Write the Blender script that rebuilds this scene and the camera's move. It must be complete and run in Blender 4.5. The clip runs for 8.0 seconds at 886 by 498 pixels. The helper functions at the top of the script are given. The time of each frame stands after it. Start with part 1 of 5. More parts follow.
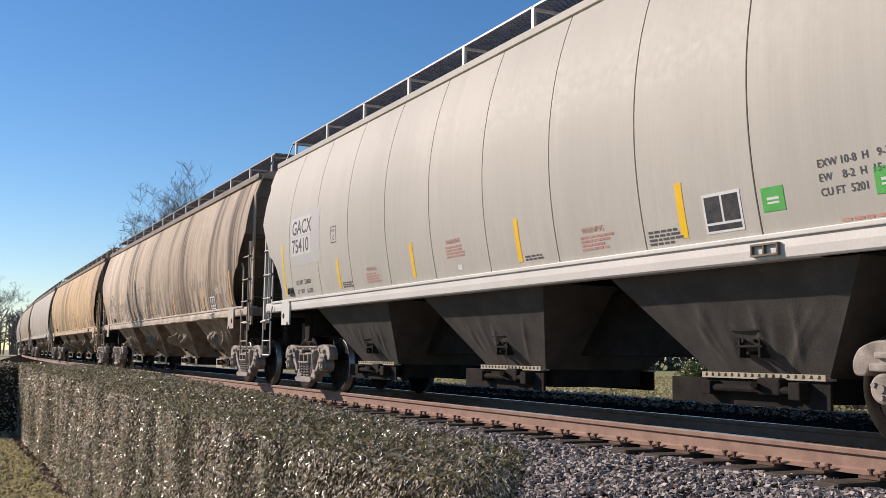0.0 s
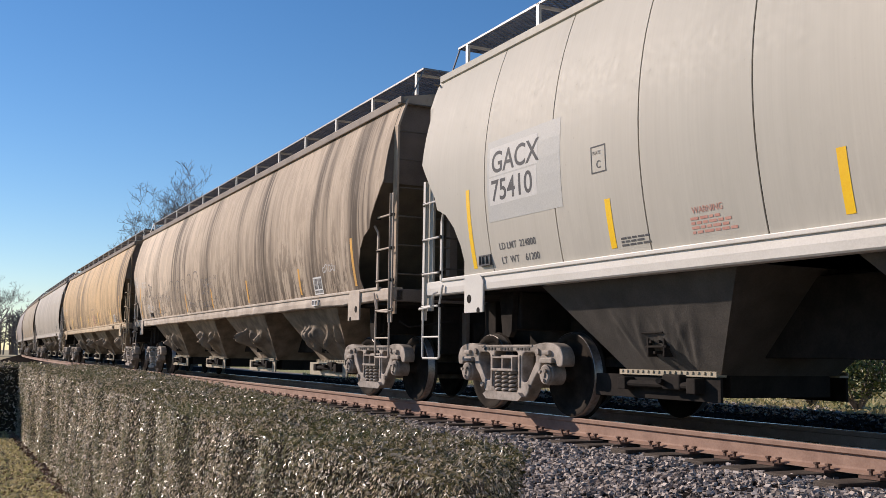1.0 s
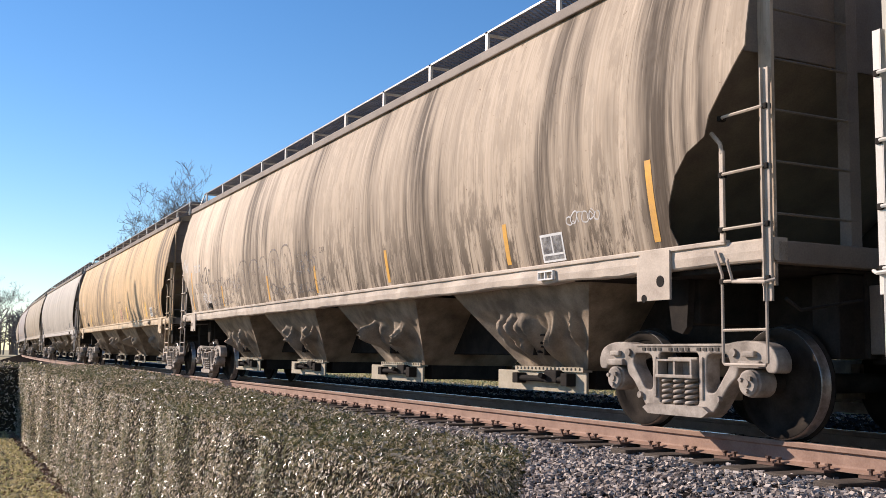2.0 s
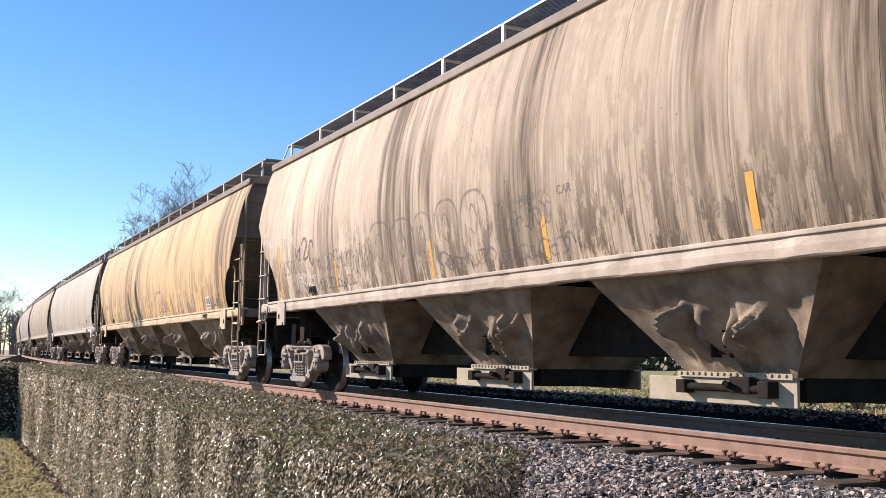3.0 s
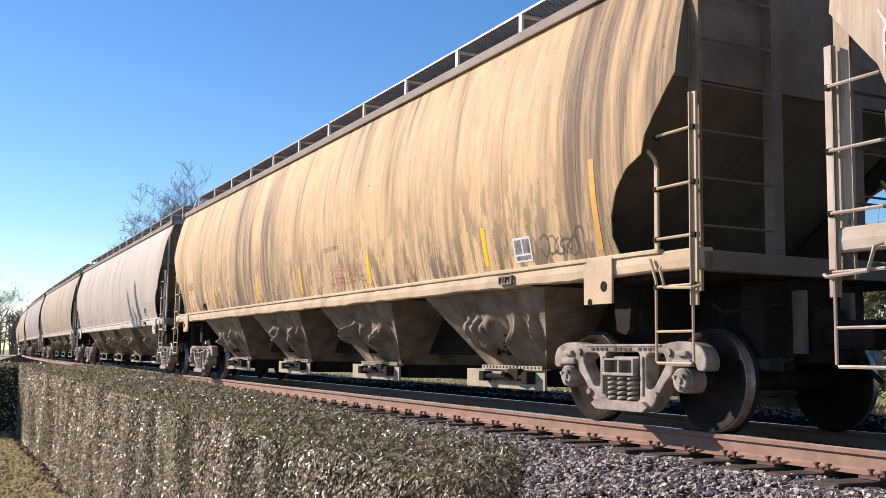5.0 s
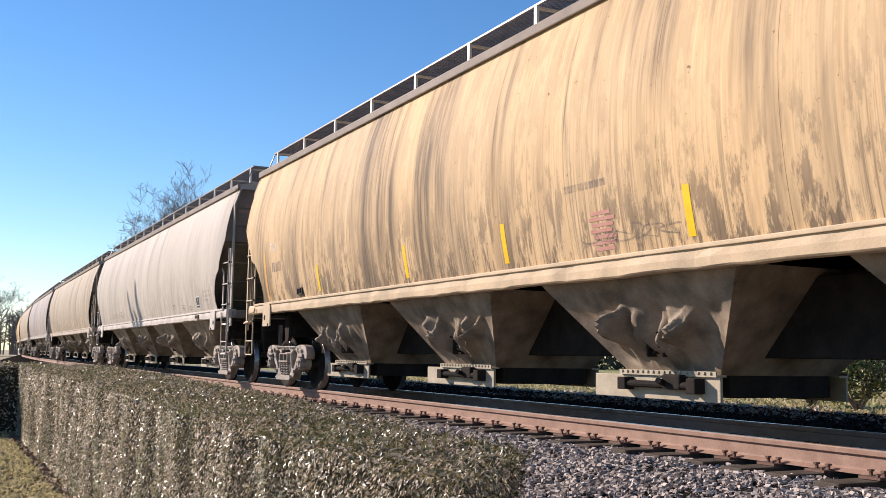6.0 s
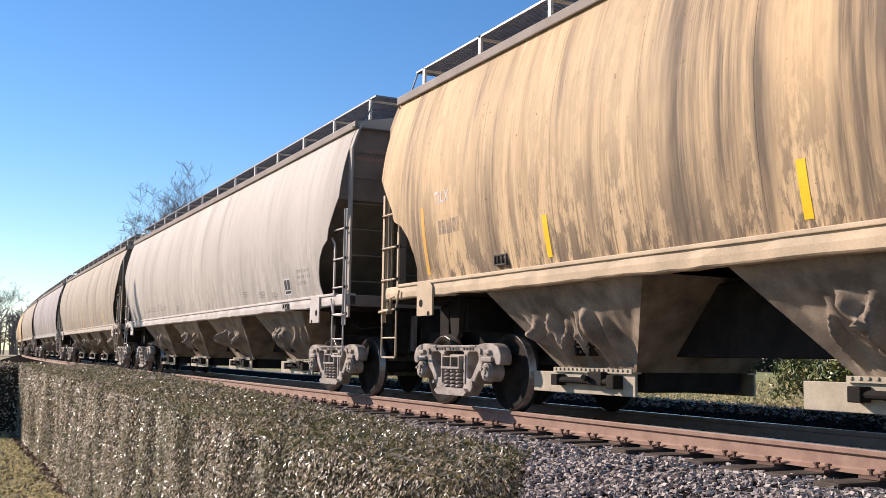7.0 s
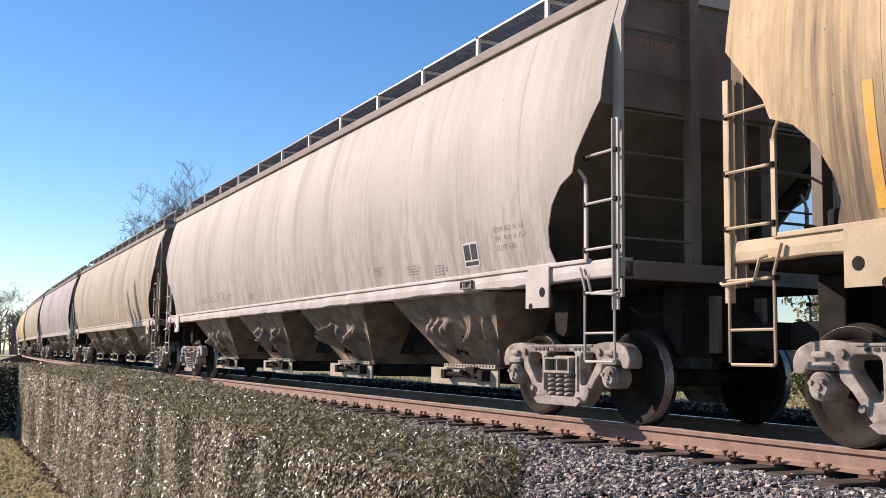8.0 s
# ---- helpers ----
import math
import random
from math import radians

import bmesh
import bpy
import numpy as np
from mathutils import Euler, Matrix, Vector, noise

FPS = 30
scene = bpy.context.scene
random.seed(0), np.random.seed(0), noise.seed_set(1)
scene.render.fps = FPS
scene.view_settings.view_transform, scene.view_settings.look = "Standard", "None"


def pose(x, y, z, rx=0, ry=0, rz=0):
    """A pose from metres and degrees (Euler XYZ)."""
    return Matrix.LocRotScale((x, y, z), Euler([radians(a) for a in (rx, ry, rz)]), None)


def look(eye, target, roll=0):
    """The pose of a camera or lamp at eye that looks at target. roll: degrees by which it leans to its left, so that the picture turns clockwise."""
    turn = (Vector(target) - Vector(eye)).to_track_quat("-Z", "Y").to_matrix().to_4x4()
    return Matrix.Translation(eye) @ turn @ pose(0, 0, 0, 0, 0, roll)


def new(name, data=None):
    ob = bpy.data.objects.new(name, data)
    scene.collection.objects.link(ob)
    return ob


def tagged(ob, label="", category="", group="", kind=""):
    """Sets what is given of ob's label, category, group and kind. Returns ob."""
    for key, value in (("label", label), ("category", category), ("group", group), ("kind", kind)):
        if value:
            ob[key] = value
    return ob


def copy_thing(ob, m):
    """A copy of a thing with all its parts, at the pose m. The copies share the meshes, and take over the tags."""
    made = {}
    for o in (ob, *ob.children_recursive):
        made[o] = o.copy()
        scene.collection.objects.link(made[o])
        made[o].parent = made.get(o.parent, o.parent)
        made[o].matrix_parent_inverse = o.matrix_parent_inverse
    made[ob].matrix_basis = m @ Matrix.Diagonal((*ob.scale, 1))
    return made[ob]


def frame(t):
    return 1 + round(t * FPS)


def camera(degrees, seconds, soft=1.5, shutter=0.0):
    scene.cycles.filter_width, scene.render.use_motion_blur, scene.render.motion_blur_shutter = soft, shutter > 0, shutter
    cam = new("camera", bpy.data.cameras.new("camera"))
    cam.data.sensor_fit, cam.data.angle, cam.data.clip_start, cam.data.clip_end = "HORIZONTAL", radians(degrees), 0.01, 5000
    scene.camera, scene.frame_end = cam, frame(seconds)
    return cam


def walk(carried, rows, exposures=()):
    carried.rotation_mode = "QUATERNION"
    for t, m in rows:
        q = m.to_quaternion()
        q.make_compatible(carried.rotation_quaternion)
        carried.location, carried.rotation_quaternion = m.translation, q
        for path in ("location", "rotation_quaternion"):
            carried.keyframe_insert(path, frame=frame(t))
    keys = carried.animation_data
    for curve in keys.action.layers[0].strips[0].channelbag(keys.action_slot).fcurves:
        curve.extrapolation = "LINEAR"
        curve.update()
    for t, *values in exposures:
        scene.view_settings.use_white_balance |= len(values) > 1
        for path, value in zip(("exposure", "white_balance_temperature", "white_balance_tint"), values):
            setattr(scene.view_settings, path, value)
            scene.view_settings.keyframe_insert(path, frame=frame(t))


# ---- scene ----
cam = camera(47.72, 8.0, soft=0.75)

EYE = Vector((0.0, 0.0, 0.64))
YAW, PITCH = radians(26.80), radians(6.077)
AIM = Vector((math.sin(YAW) * math.cos(PITCH), math.cos(YAW) * math.cos(PITCH), math.sin(PITCH)))
STAND = look(EYE, EYE + AIM, 0.866)
walk(cam, [(0.0, STAND), (8.0, STAND)],
     exposures=[(0.0, 0.12, 6200, 17), (1.0, 0.08, 6200, 17), (2.0, 0.48, 6250, 17), (3.5, 0.66, 6250, 19), (4.5, 0.54, 6200, 19), (6.0, 0.54, 6250, 18), (8.0, 0.52, 6200, 19)])

# ---- light ----
SUN_TRAVEL = Vector((1.0, -1.40, -0.82)).normalized()
sun_data = bpy.data.lights.new("sun", "SUN")
sun_data.energy, sun_data.angle, sun_data.color = 5.0, radians(0.55), (1.0, 0.85, 0.68)
sun = new("sun", sun_data)
sun.matrix_world = look((-40, 60, 60), Vector((-40, 60, 60)) + SUN_TRAVEL)
world = bpy.data.worlds.new("sky")
scene.world = world
world.use_nodes = True
wn = world.node_tree
wn.nodes.clear()
sky = wn.nodes.new("ShaderNodeTexSky")
sky.sky_type, sky.sun_disc = "NISHITA", False
sky.sun_elevation = math.asin(-SUN_TRAVEL.z)
sky.sun_rotation = math.atan2(-SUN_TRAVEL.x, -SUN_TRAVEL.y)
sky.air_density, sky.dust_density, sky.ozone_density = 1.0, 0.03, 3.0
sky_out, sky_bg = wn.nodes.new("ShaderNodeOutputWorld"), wn.nodes.new("ShaderNodeBackground")
sky_bg.inputs["Strength"].default_value = 0.10
sky_hue = wn.nodes.new("ShaderNodeHueSaturation")
sky_hue.inputs["Saturation"].default_value = 1.22
wn.links.new(sky.outputs[0], sky_hue.inputs["Color"])
wn.links.new(sky_hue.outputs[0], sky_bg.inputs[0])
wn.links.new(sky_bg.outputs[0], sky_out.inputs[0])

# ---- the track's line: s metres along it, the centre runs 6.99 m beside the camera ----
TRACK_X = 6.988


def heading(s):
    u = min(max(s, -60.0), 220.0)
    return 1.108e-4 * u + 4.729e-6 * u * abs(u) - 1.4e-8 * u ** 3 if u < 150 else 0.07576 + 6.4e-4 * (u - 150)


LINE_S = np.arange(-80.0, 1700.0, 2.0)
LINE_H = np.array([heading(v) for v in LINE_S])
LINE_DX = np.concatenate(([0.0], np.cumsum(np.sin((LINE_H[1:] + LINE_H[:-1]) / 2) * 2.0)))
LINE_DY = np.concatenate(([0.0], np.cumsum(np.cos((LINE_H[1:] + LINE_H[:-1]) / 2) * 2.0)))
LINE_X = TRACK_X + LINE_DX - np.interp(0.0, LINE_S, LINE_DX)
LINE_Y = LINE_DY - np.interp(0.0, LINE_S, LINE_DY)


def on_line(s, x=0.0, z=0.0):
    """A place beside the track: x metres to the far side of its centre."""
    h = heading(s)
    return Vector((np.interp(s, LINE_S, LINE_X) + x * math.cos(h), np.interp(s, LINE_S, LINE_Y) - x * math.sin(h), z))


def line_pose(s, x=0.0, z=0.0):
    p = on_line(s, x, z)
    return pose(p.x, p.y, p.z, 0, 0, -math.degrees(heading(s)))


# ---- materials ----
def nodes_of(name):
    m = bpy.data.materials.new(name)
    m.use_nodes = True
    t = m.node_tree
    return m, t, t.nodes["Principled BSDF"]


def nd(t, kind, **sockets):
    n = t.nodes.new(kind)
    for k, v in sockets.items():
        n.inputs[k.replace("_", " ")].default_value = v
    return n


def coords(t, scale, space="Object"):
    c = t.nodes.new("ShaderNodeTexCoord")
    mp = t.nodes.new("ShaderNodeMapping")
    mp.inputs["Scale"].default_value = scale
    t.links.new(c.outputs[space], mp.inputs["Vector"])
    return mp


def noise_of(t, vec, scale, detail=4.0, rough=0.55, w=0.0):
    n = t.nodes.new("ShaderNodeTexNoise")
    n.noise_dimensions = "4D"
    n.inputs["Scale"].default_value, n.inputs["Detail"].default_value = scale, detail
    n.inputs["Roughness"].default_value, n.inputs["W"].default_value = rough, w
    t.links.new(vec.outputs[0], n.inputs["Vector"])
    return n.outputs[0]


def ramp(t, value, stops):
    r = t.nodes.new("ShaderNodeValToRGB")
    while len(r.color_ramp.elements) < len(stops):
        r.color_ramp.elements.new(0.5)
    for e, (p, c) in zip(r.color_ramp.elements, stops):
        e.position, e.color = p, (*c, 1.0) if isinstance(c, tuple) else (c, c, c, 1.0)
    t.links.new(value, r.inputs[0])
    return r.outputs[0]


def mix(t, fac, a, b, blend="MIX"):
    m = t.nodes.new("ShaderNodeMix")
    m.data_type, m.blend_type = "RGBA", blend
    for socket, v in ((m.inputs[0], fac), (m.inputs[6], a), (m.inputs[7], b)):
        if isinstance(v, (int, float)):
            socket.default_value = v
        elif isinstance(v, tuple):
            socket.default_value = (*v, 1.0)
        else:
            t.links.new(v, socket)
    return m.outputs[2]


def bump(t, bsdf, height, strength=0.3, distance=0.01):
    b = nd(t, "ShaderNodeBump", Strength=strength, Distance=distance)
    t.links.new(height, b.inputs["Height"])
    t.links.new(b.outputs[0], bsdf.inputs["Normal"])


def plain(name, a, b, scale=8.0, rough=0.6, metal=0.0, relief=0.2, depth=0.004, fine=60.0, gloss=0.25):
    """Two tones in patches, with fine grain."""
    m, t, bs = nodes_of(name)
    v = coords(t, (1, 1, 1))
    n1, n2 = noise_of(t, v, scale, 5), noise_of(t, v, fine, 3)
    c = mix(t, ramp(t, n1, [(0.35, 0.0), (0.65, 1.0)]), a, b)
    c = mix(t, 0.25, c, ramp(t, n2, [(0.3, 0.25), (0.7, 0.85)]), "SOFT_LIGHT")
    t.links.new(c, bs.inputs["Base Color"])
    bs.inputs["Roughness"].default_value, bs.inputs["Metallic"].default_value = rough, metal
    bs.inputs["Specular IOR Level"].default_value = 0.06 if not relief else gloss
    if relief:
        bump(t, bs, n2, relief, depth)
    return m


def car_paint(name, base, tone, dirt, amount, seed, rough=0.5, front=0.0, dents=0.3):
    """Hopper paint: tone shifts in wide patches, rain-drawn streaks of dirt down the sheets, scuffed and splashed lower down, specks of rust."""
    m, t, bs = nodes_of(name)
    wide = noise_of(t, coords(t, (0.2, 0.5, 0.16)), 1.0, 3, 0.5, seed)
    broad = noise_of(t, coords(t, (0.12, 0.95, 0.13)), 1.0, 5, 0.60, seed + 3.1)
    thin = noise_of(t, coords(t, (0.25, 4.2, 0.20)), 1.0, 6, 0.70, seed + 7.7)
    fine = noise_of(t, coords(t, (0.6, 22.0, 0.42)), 1.0, 4, 0.65, seed + 15.4)
    hair = noise_of(t, coords(t, (1.0, 46.0, 0.8)), 1.0, 3, 0.6, seed + 9.2)
    speck = noise_of(t, coords(t, (1, 1, 1)), 14.0, 6, 0.7, seed + 1.3)
    high = t.nodes.new("ShaderNodeSeparateXYZ")
    t.links.new(coords(t, (1, 0.05, 0.25)).outputs[0], high.inputs[0])
    low = ramp(t, high.outputs[2], [(0.40, 1.0), (0.70, 0.25)])
    c = mix(t, ramp(t, wide, [(0.35, 0.0), (0.68, 1.0)]), base, tone)
    # dirt: bands of many streaks, lone streaks, and torn splashes low on the sheets
    cluster = ramp(t, broad, [(0.47, 0.0), (0.58, 1.0)])
    lines = ramp(t, thin, [(0.40, 0.12), (0.56, 1.0)])
    single = ramp(t, thin, [(0.62, 0.0), (0.70, 0.7)])
    scratch = ramp(t, fine, [(0.54, 0.0), (0.62, 0.8)])
    torn = noise_of(t, coords(t, (1.0, 2.6, 0.75)), 2.2, 9, 0.72, seed + 21.0)
    splash = mix(t, 1.0, ramp(t, torn, [(0.47, 0.0), (0.54, 0.95)]), low, "MULTIPLY")
    gated = mix(t, 1.0, cluster, lines, "MULTIPLY")
    for layer in (single, mix(t, 1.0, scratch, low, "MULTIPLY"), splash):
        gated = mix(t, 1.0, gated, layer, "LIGHTEN")
    if front:
        gated = mix(t, 1.0, gated, ramp(t, high.outputs[1], [(0.0, 1.0), (0.30, 1.0 - front)]), "MULTIPLY")
        c = mix(t, ramp(t, high.outputs[1], [(0.0, 0.8), (0.25, 0.0)]), c, tone)
    c = mix(t, mix(t, 1.0, gated, (amount, amount, amount), "MULTIPLY"), c, dirt)
    pale = ramp(t, noise_of(t, coords(t, (0.2, 9.0, 0.22)), 1.0, 5, 0.66, seed + 12.0), [(0.58, 0.0), (0.72, 0.45 * amount)])
    c = mix(t, pale, c, tuple(min(1.0, v * 1.25 + 0.05) for v in base))
    c = mix(t, 0.30 * min(1.0, amount + 0.10), c, ramp(t, hair, [(0.3, 0.15), (0.7, 0.85)]), "SOFT_LIGHT")
    c = mix(t, ramp(t, speck, [(0.64, 0.0), (0.70, min(0.85, amount))]), c, (0.10, 0.06, 0.04))
    t.links.new(c, bs.inputs["Base Color"])
    t.links.new(ramp(t, speck, [(0.2, rough), (0.8, rough + 0.25)]), bs.inputs["Roughness"])
    bs.inputs["Specular IOR Level"].default_value = 0.06
    crease = mix(t, low, wide, noise_of(t, coords(t, (0.4, 2.4, 0.9)), 1.0, 4, 0.6, seed + 30.0))
    bump(t, bs, crease, dents, 0.10)
    return m


PAINTS = {
    "pale": car_paint("pale_grey_paint", (0.56, 0.53, 0.46), (0.49, 0.47, 0.41), (0.33, 0.31, 0.27), 0.16, 1.0, 0.40, dents=0.04),
    "brown": car_paint("grimy_brown_paint", (0.70, 0.58, 0.45), (0.46, 0.375, 0.285), (0.085, 0.066, 0.05), 0.95, 12.0, 0.55, front=0.15, dents=0.45),
    "tan": car_paint("streaked_tan_paint", (0.70, 0.495, 0.275), (0.58, 0.43, 0.265), (0.125, 0.10, 0.078), 0.88, 23.0, 0.52, dents=0.40),
    "white": car_paint("dusty_white_paint", (0.52, 0.475, 0.415), (0.45, 0.41, 0.355), (0.17, 0.15, 0.135), 0.40, 37.0, 0.46, dents=0.25),
    "buff": car_paint("faded_buff_paint", (0.47, 0.40, 0.31), (0.40, 0.35, 0.28), (0.17, 0.14, 0.11), 0.6, 41.0, 0.5),
    "grey": car_paint("dull_grey_paint", (0.43, 0.39, 0.37), (0.36, 0.33, 0.315), (0.18, 0.16, 0.15), 0.55, 55.0, 0.5),
}
SILLS = {
    "pale": plain("pale_sill_paint", (0.68, 0.65, 0.59), (0.60, 0.57, 0.51), 1.5, 0.42, 0, 0.1),
    "brown": plain("grimy_sill_paint", (0.56, 0.475, 0.385), (0.36, 0.295, 0.235), 3.0, 0.6, 0, 0.3),
    "tan": plain("tan_sill_paint", (0.62, 0.47, 0.30), (0.44, 0.34, 0.22), 2.5, 0.6, 0, 0.3),
    "white": plain("dusty_sill_paint", (0.58, 0.53, 0.48), (0.44, 0.39, 0.34), 2.0, 0.55, 0, 0.25),
    "buff": plain("buff_sill_paint", (0.50, 0.43, 0.34), (0.38, 0.32, 0.26), 2.5, 0.6, 0, 0.3),
    "grey": plain("grey_sill_paint", (0.45, 0.42, 0.39), (0.34, 0.31, 0.28), 2.5, 0.6, 0, 0.3),
}
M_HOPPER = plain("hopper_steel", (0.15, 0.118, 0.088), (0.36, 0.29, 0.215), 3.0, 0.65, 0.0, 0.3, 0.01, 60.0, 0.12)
# darker hopper tones that carry the shade under the front wagon
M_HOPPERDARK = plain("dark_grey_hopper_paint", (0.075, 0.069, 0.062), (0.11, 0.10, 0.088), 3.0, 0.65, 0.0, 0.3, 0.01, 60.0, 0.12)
M_GATE = plain("gate_paint", (0.46, 0.40, 0.30), (0.33, 0.28, 0.20), 4.0, 0.6)
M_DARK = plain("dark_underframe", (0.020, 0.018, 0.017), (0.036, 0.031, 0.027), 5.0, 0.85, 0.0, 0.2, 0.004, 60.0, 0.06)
# end steel: grime, and the shade of the wagon ends, in one colour
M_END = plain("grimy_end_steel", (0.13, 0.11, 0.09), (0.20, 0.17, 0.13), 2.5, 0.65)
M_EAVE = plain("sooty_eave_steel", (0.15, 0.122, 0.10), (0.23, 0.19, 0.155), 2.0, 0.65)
M_TRUCK = plain("dusty_cast_steel", (0.43, 0.375, 0.32), (0.20, 0.17, 0.142), 6.0, 0.7, 0.0, 0.25, 0.005)
M_WHEEL = plain("worn_wheel_steel", (0.018, 0.015, 0.013), (0.045, 0.037, 0.03), 4.0, 0.85, 0.0, 0.2, 0.004, 60.0, 0.05)
M_TREAD = plain("polished_tread", (0.34, 0.32, 0.30), (0.22, 0.20, 0.185), 20.0, 0.35, 0.8, 0.05)
M_RAIL = plain("rusty_rail_side", (0.36, 0.235, 0.175), (0.27, 0.17, 0.125), 6.0, 0.75, 0.0, 0.3)
M_RAILTOP = plain("polished_rail_head", (0.50, 0.47, 0.45), (0.42, 0.38, 0.35), 10.0, 0.22, 0.95, 0.05)
M_TIE = plain("creosoted_timber", (0.055, 0.042, 0.033), (0.11, 0.09, 0.072), 5.0, 0.85, 0, 0.8, 0.01)
M_SPIKE = plain("rusty_plate", (0.16, 0.095, 0.07), (0.11, 0.07, 0.055), 12.0, 0.75)
M_GRATE = plain("galvanized_grating", (0.16, 0.16, 0.165), (0.24, 0.24, 0.25), 6.0, 0.5, 0.6)
M_POST = plain("galvanized_post", (0.52, 0.52, 0.50), (0.42, 0.41, 0.39), 6.0, 0.5, 0.2)
M_YELLOW = plain("yellow_reflector", (0.95, 0.60, 0.02), (0.88, 0.52, 0.02), 5.0, 0.4, 0, 0.05)
M_ORANGE = plain("faded_orange_reflector", (0.80, 0.42, 0.06), (0.62, 0.34, 0.10), 5.0, 0.5, 0, 0.05)
M_INK = plain("dark_lettering", (0.10, 0.10, 0.105), (0.13, 0.13, 0.13), 8.0, 0.6, 0, 0)
M_RED = plain("faded_red_lettering", (0.50, 0.25, 0.20), (0.56, 0.32, 0.26), 8.0, 0.6, 0, 0)
M_WHITE = plain("white_marking", (0.78, 0.78, 0.76), (0.68, 0.68, 0.66), 6.0, 0.5, 0, 0)
M_FIELD = plain("worn_white_field", (0.62, 0.61, 0.58), (0.57, 0.56, 0.53), 6.0, 0.5, 0, 0)
M_PATCH = plain("grey_repaint_patch", (0.52, 0.515, 0.48), (0.49, 0.49, 0.465), 2.0, 0.45, 0, 0)
M_GREEN = plain("green_placard", (0.10, 0.42, 0.10), (0.14, 0.48, 0.13), 10.0, 0.5, 0, 0)
M_BLACKP = plain("black_placard", (0.05, 0.05, 0.055), (0.09, 0.09, 0.09), 14.0, 0.5, 0, 0)


def spray_paint(name, colour, thin, thick):
    """Sprayed or worn paint: patchy, so that the sheet shows through."""
    m, t, bs = nodes_of(name)
    v = coords(t, (1, 1, 1))
    t.links.new(ramp(t, noise_of(t, v, 9.0, 5, 0.65), [(0.35, thin), (0.65, thick)]), bs.inputs["Alpha"])
    t.links.new(mix(t, noise_of(t, v, 3.0), colour, tuple(c * 1.4 for c in colour)), bs.inputs["Base Color"])
    bs.inputs["Roughness"].default_value = 0.7
    return m


M_TAG = spray_paint("faded_black_spray", (0.07, 0.065, 0.065), 0.3, 0.85)
M_TAGGREY = spray_paint("thin_grey_spray", (0.14, 0.125, 0.12), 0.08, 0.6)
M_TAGWHITE = spray_paint("white_spray", (0.62, 0.61, 0.60), 0.45, 0.95)
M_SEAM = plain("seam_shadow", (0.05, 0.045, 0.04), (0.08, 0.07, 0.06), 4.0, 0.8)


# ---- mesh helpers ----
def finish(name, bm, material, smooth=False):
    me = bpy.data.meshes.new(name)
    bmesh.ops.recalc_face_normals(bm, faces=bm.faces)
    for f in bm.faces:
        f.smooth = smooth
    bm.to_mesh(me)
    bm.free()
    for m in material if isinstance(material, (list, tuple)) else [material]:
        me.materials.append(m)
    return me


def part(name, bm, material, parent, label="", smooth=False, at=None):
    ob = new(name, finish(name, bm, material, smooth))
    ob.parent = parent
    if at is not None:
        ob.matrix_basis = at
    if label:
        ob["label"] = label
    return ob


def again(ob, at):
    """One more part on the same mesh."""
    o = new(ob.name.split(".")[0], ob.data)
    o.parent, o.matrix_basis = ob.parent, at
    if "label" in ob:
        o["label"] = ob["label"]
    return o


def box(bm, x0, x1, y0, y1, z0, z1, bevel=0.0):
    vs = [bm.verts.new((x, y, z)) for x in (x0, x1) for y in (y0, y1) for z in (z0, z1)]
    fs = [bm.faces.new([vs[i] for i in f]) for f in
          ((0, 1, 3, 2), (4, 6, 7, 5), (0, 4, 5, 1), (2, 3, 7, 6), (0, 2, 6, 4), (1, 5, 7, 3))]
    if bevel:
        es = list({e for f in fs for e in f.edges})
        bmesh.ops.bevel(bm, geom=es, offset=bevel, segments=2, affect="EDGES", profile=0.6)
    return vs


def tube(bm, points, r, sides=6, close=True):
    """A round bar through points."""
    rings = []
    pts = [Vector(p) for p in points]
    for i, p in enumerate(pts):
        d = (pts[min(i + 1, len(pts) - 1)] - pts[max(i - 1, 0)]).normalized()
        a = d.orthogonal().normalized() if abs(d.z) > 0.95 else d.cross(Vector((0, 0, 1))).normalized()
        b = d.cross(a).normalized()
        rr = r[i] if isinstance(r, (list, tuple)) else r
        rings.append([bm.verts.new(p + (a * math.cos(k * math.tau / sides) + b * math.sin(k * math.tau / sides)) * rr) for k in range(sides)])
    for r0, r1 in zip(rings, rings[1:]):
        for k in range(sides):
            bm.faces.new((r0[k], r0[(k + 1) % sides], r1[(k + 1) % sides], r1[k]))
    if close:
        bm.faces.new(rings[0]), bm.faces.new(rings[-1])


def slab(bm, outline, x0, x1):
    """An outline in (y, z), extruded from x0 to x1."""
    a = [bm.verts.new((x0, y, z)) for y, z in outline]
    b = [bm.verts.new((x1, y, z)) for y, z in outline]
    bm.faces.new(a), bm.faces.new(b)
    for i in range(len(a)):
        j = (i + 1) % len(a)
        bm.faces.new((a[i], a[j], b[j], b[i]))


def lathe(bm, profile, sides=40, axis_x=True):
    """Spin (x, r) about the x axis."""
    rings = []
    for x, r in profile:
        rings.append([bm.verts.new((x, r * math.cos(k * math.tau / sides), r * math.sin(k * math.tau / sides))) for k in range(sides)])
    out = []
    for r0, r1 in zip(rings, rings[1:]):
        out.append([bm.faces.new((r0[k], r0[(k + 1) % sides], r1[(k + 1) % sides], r1[k])) for k in range(sides)])
    return out
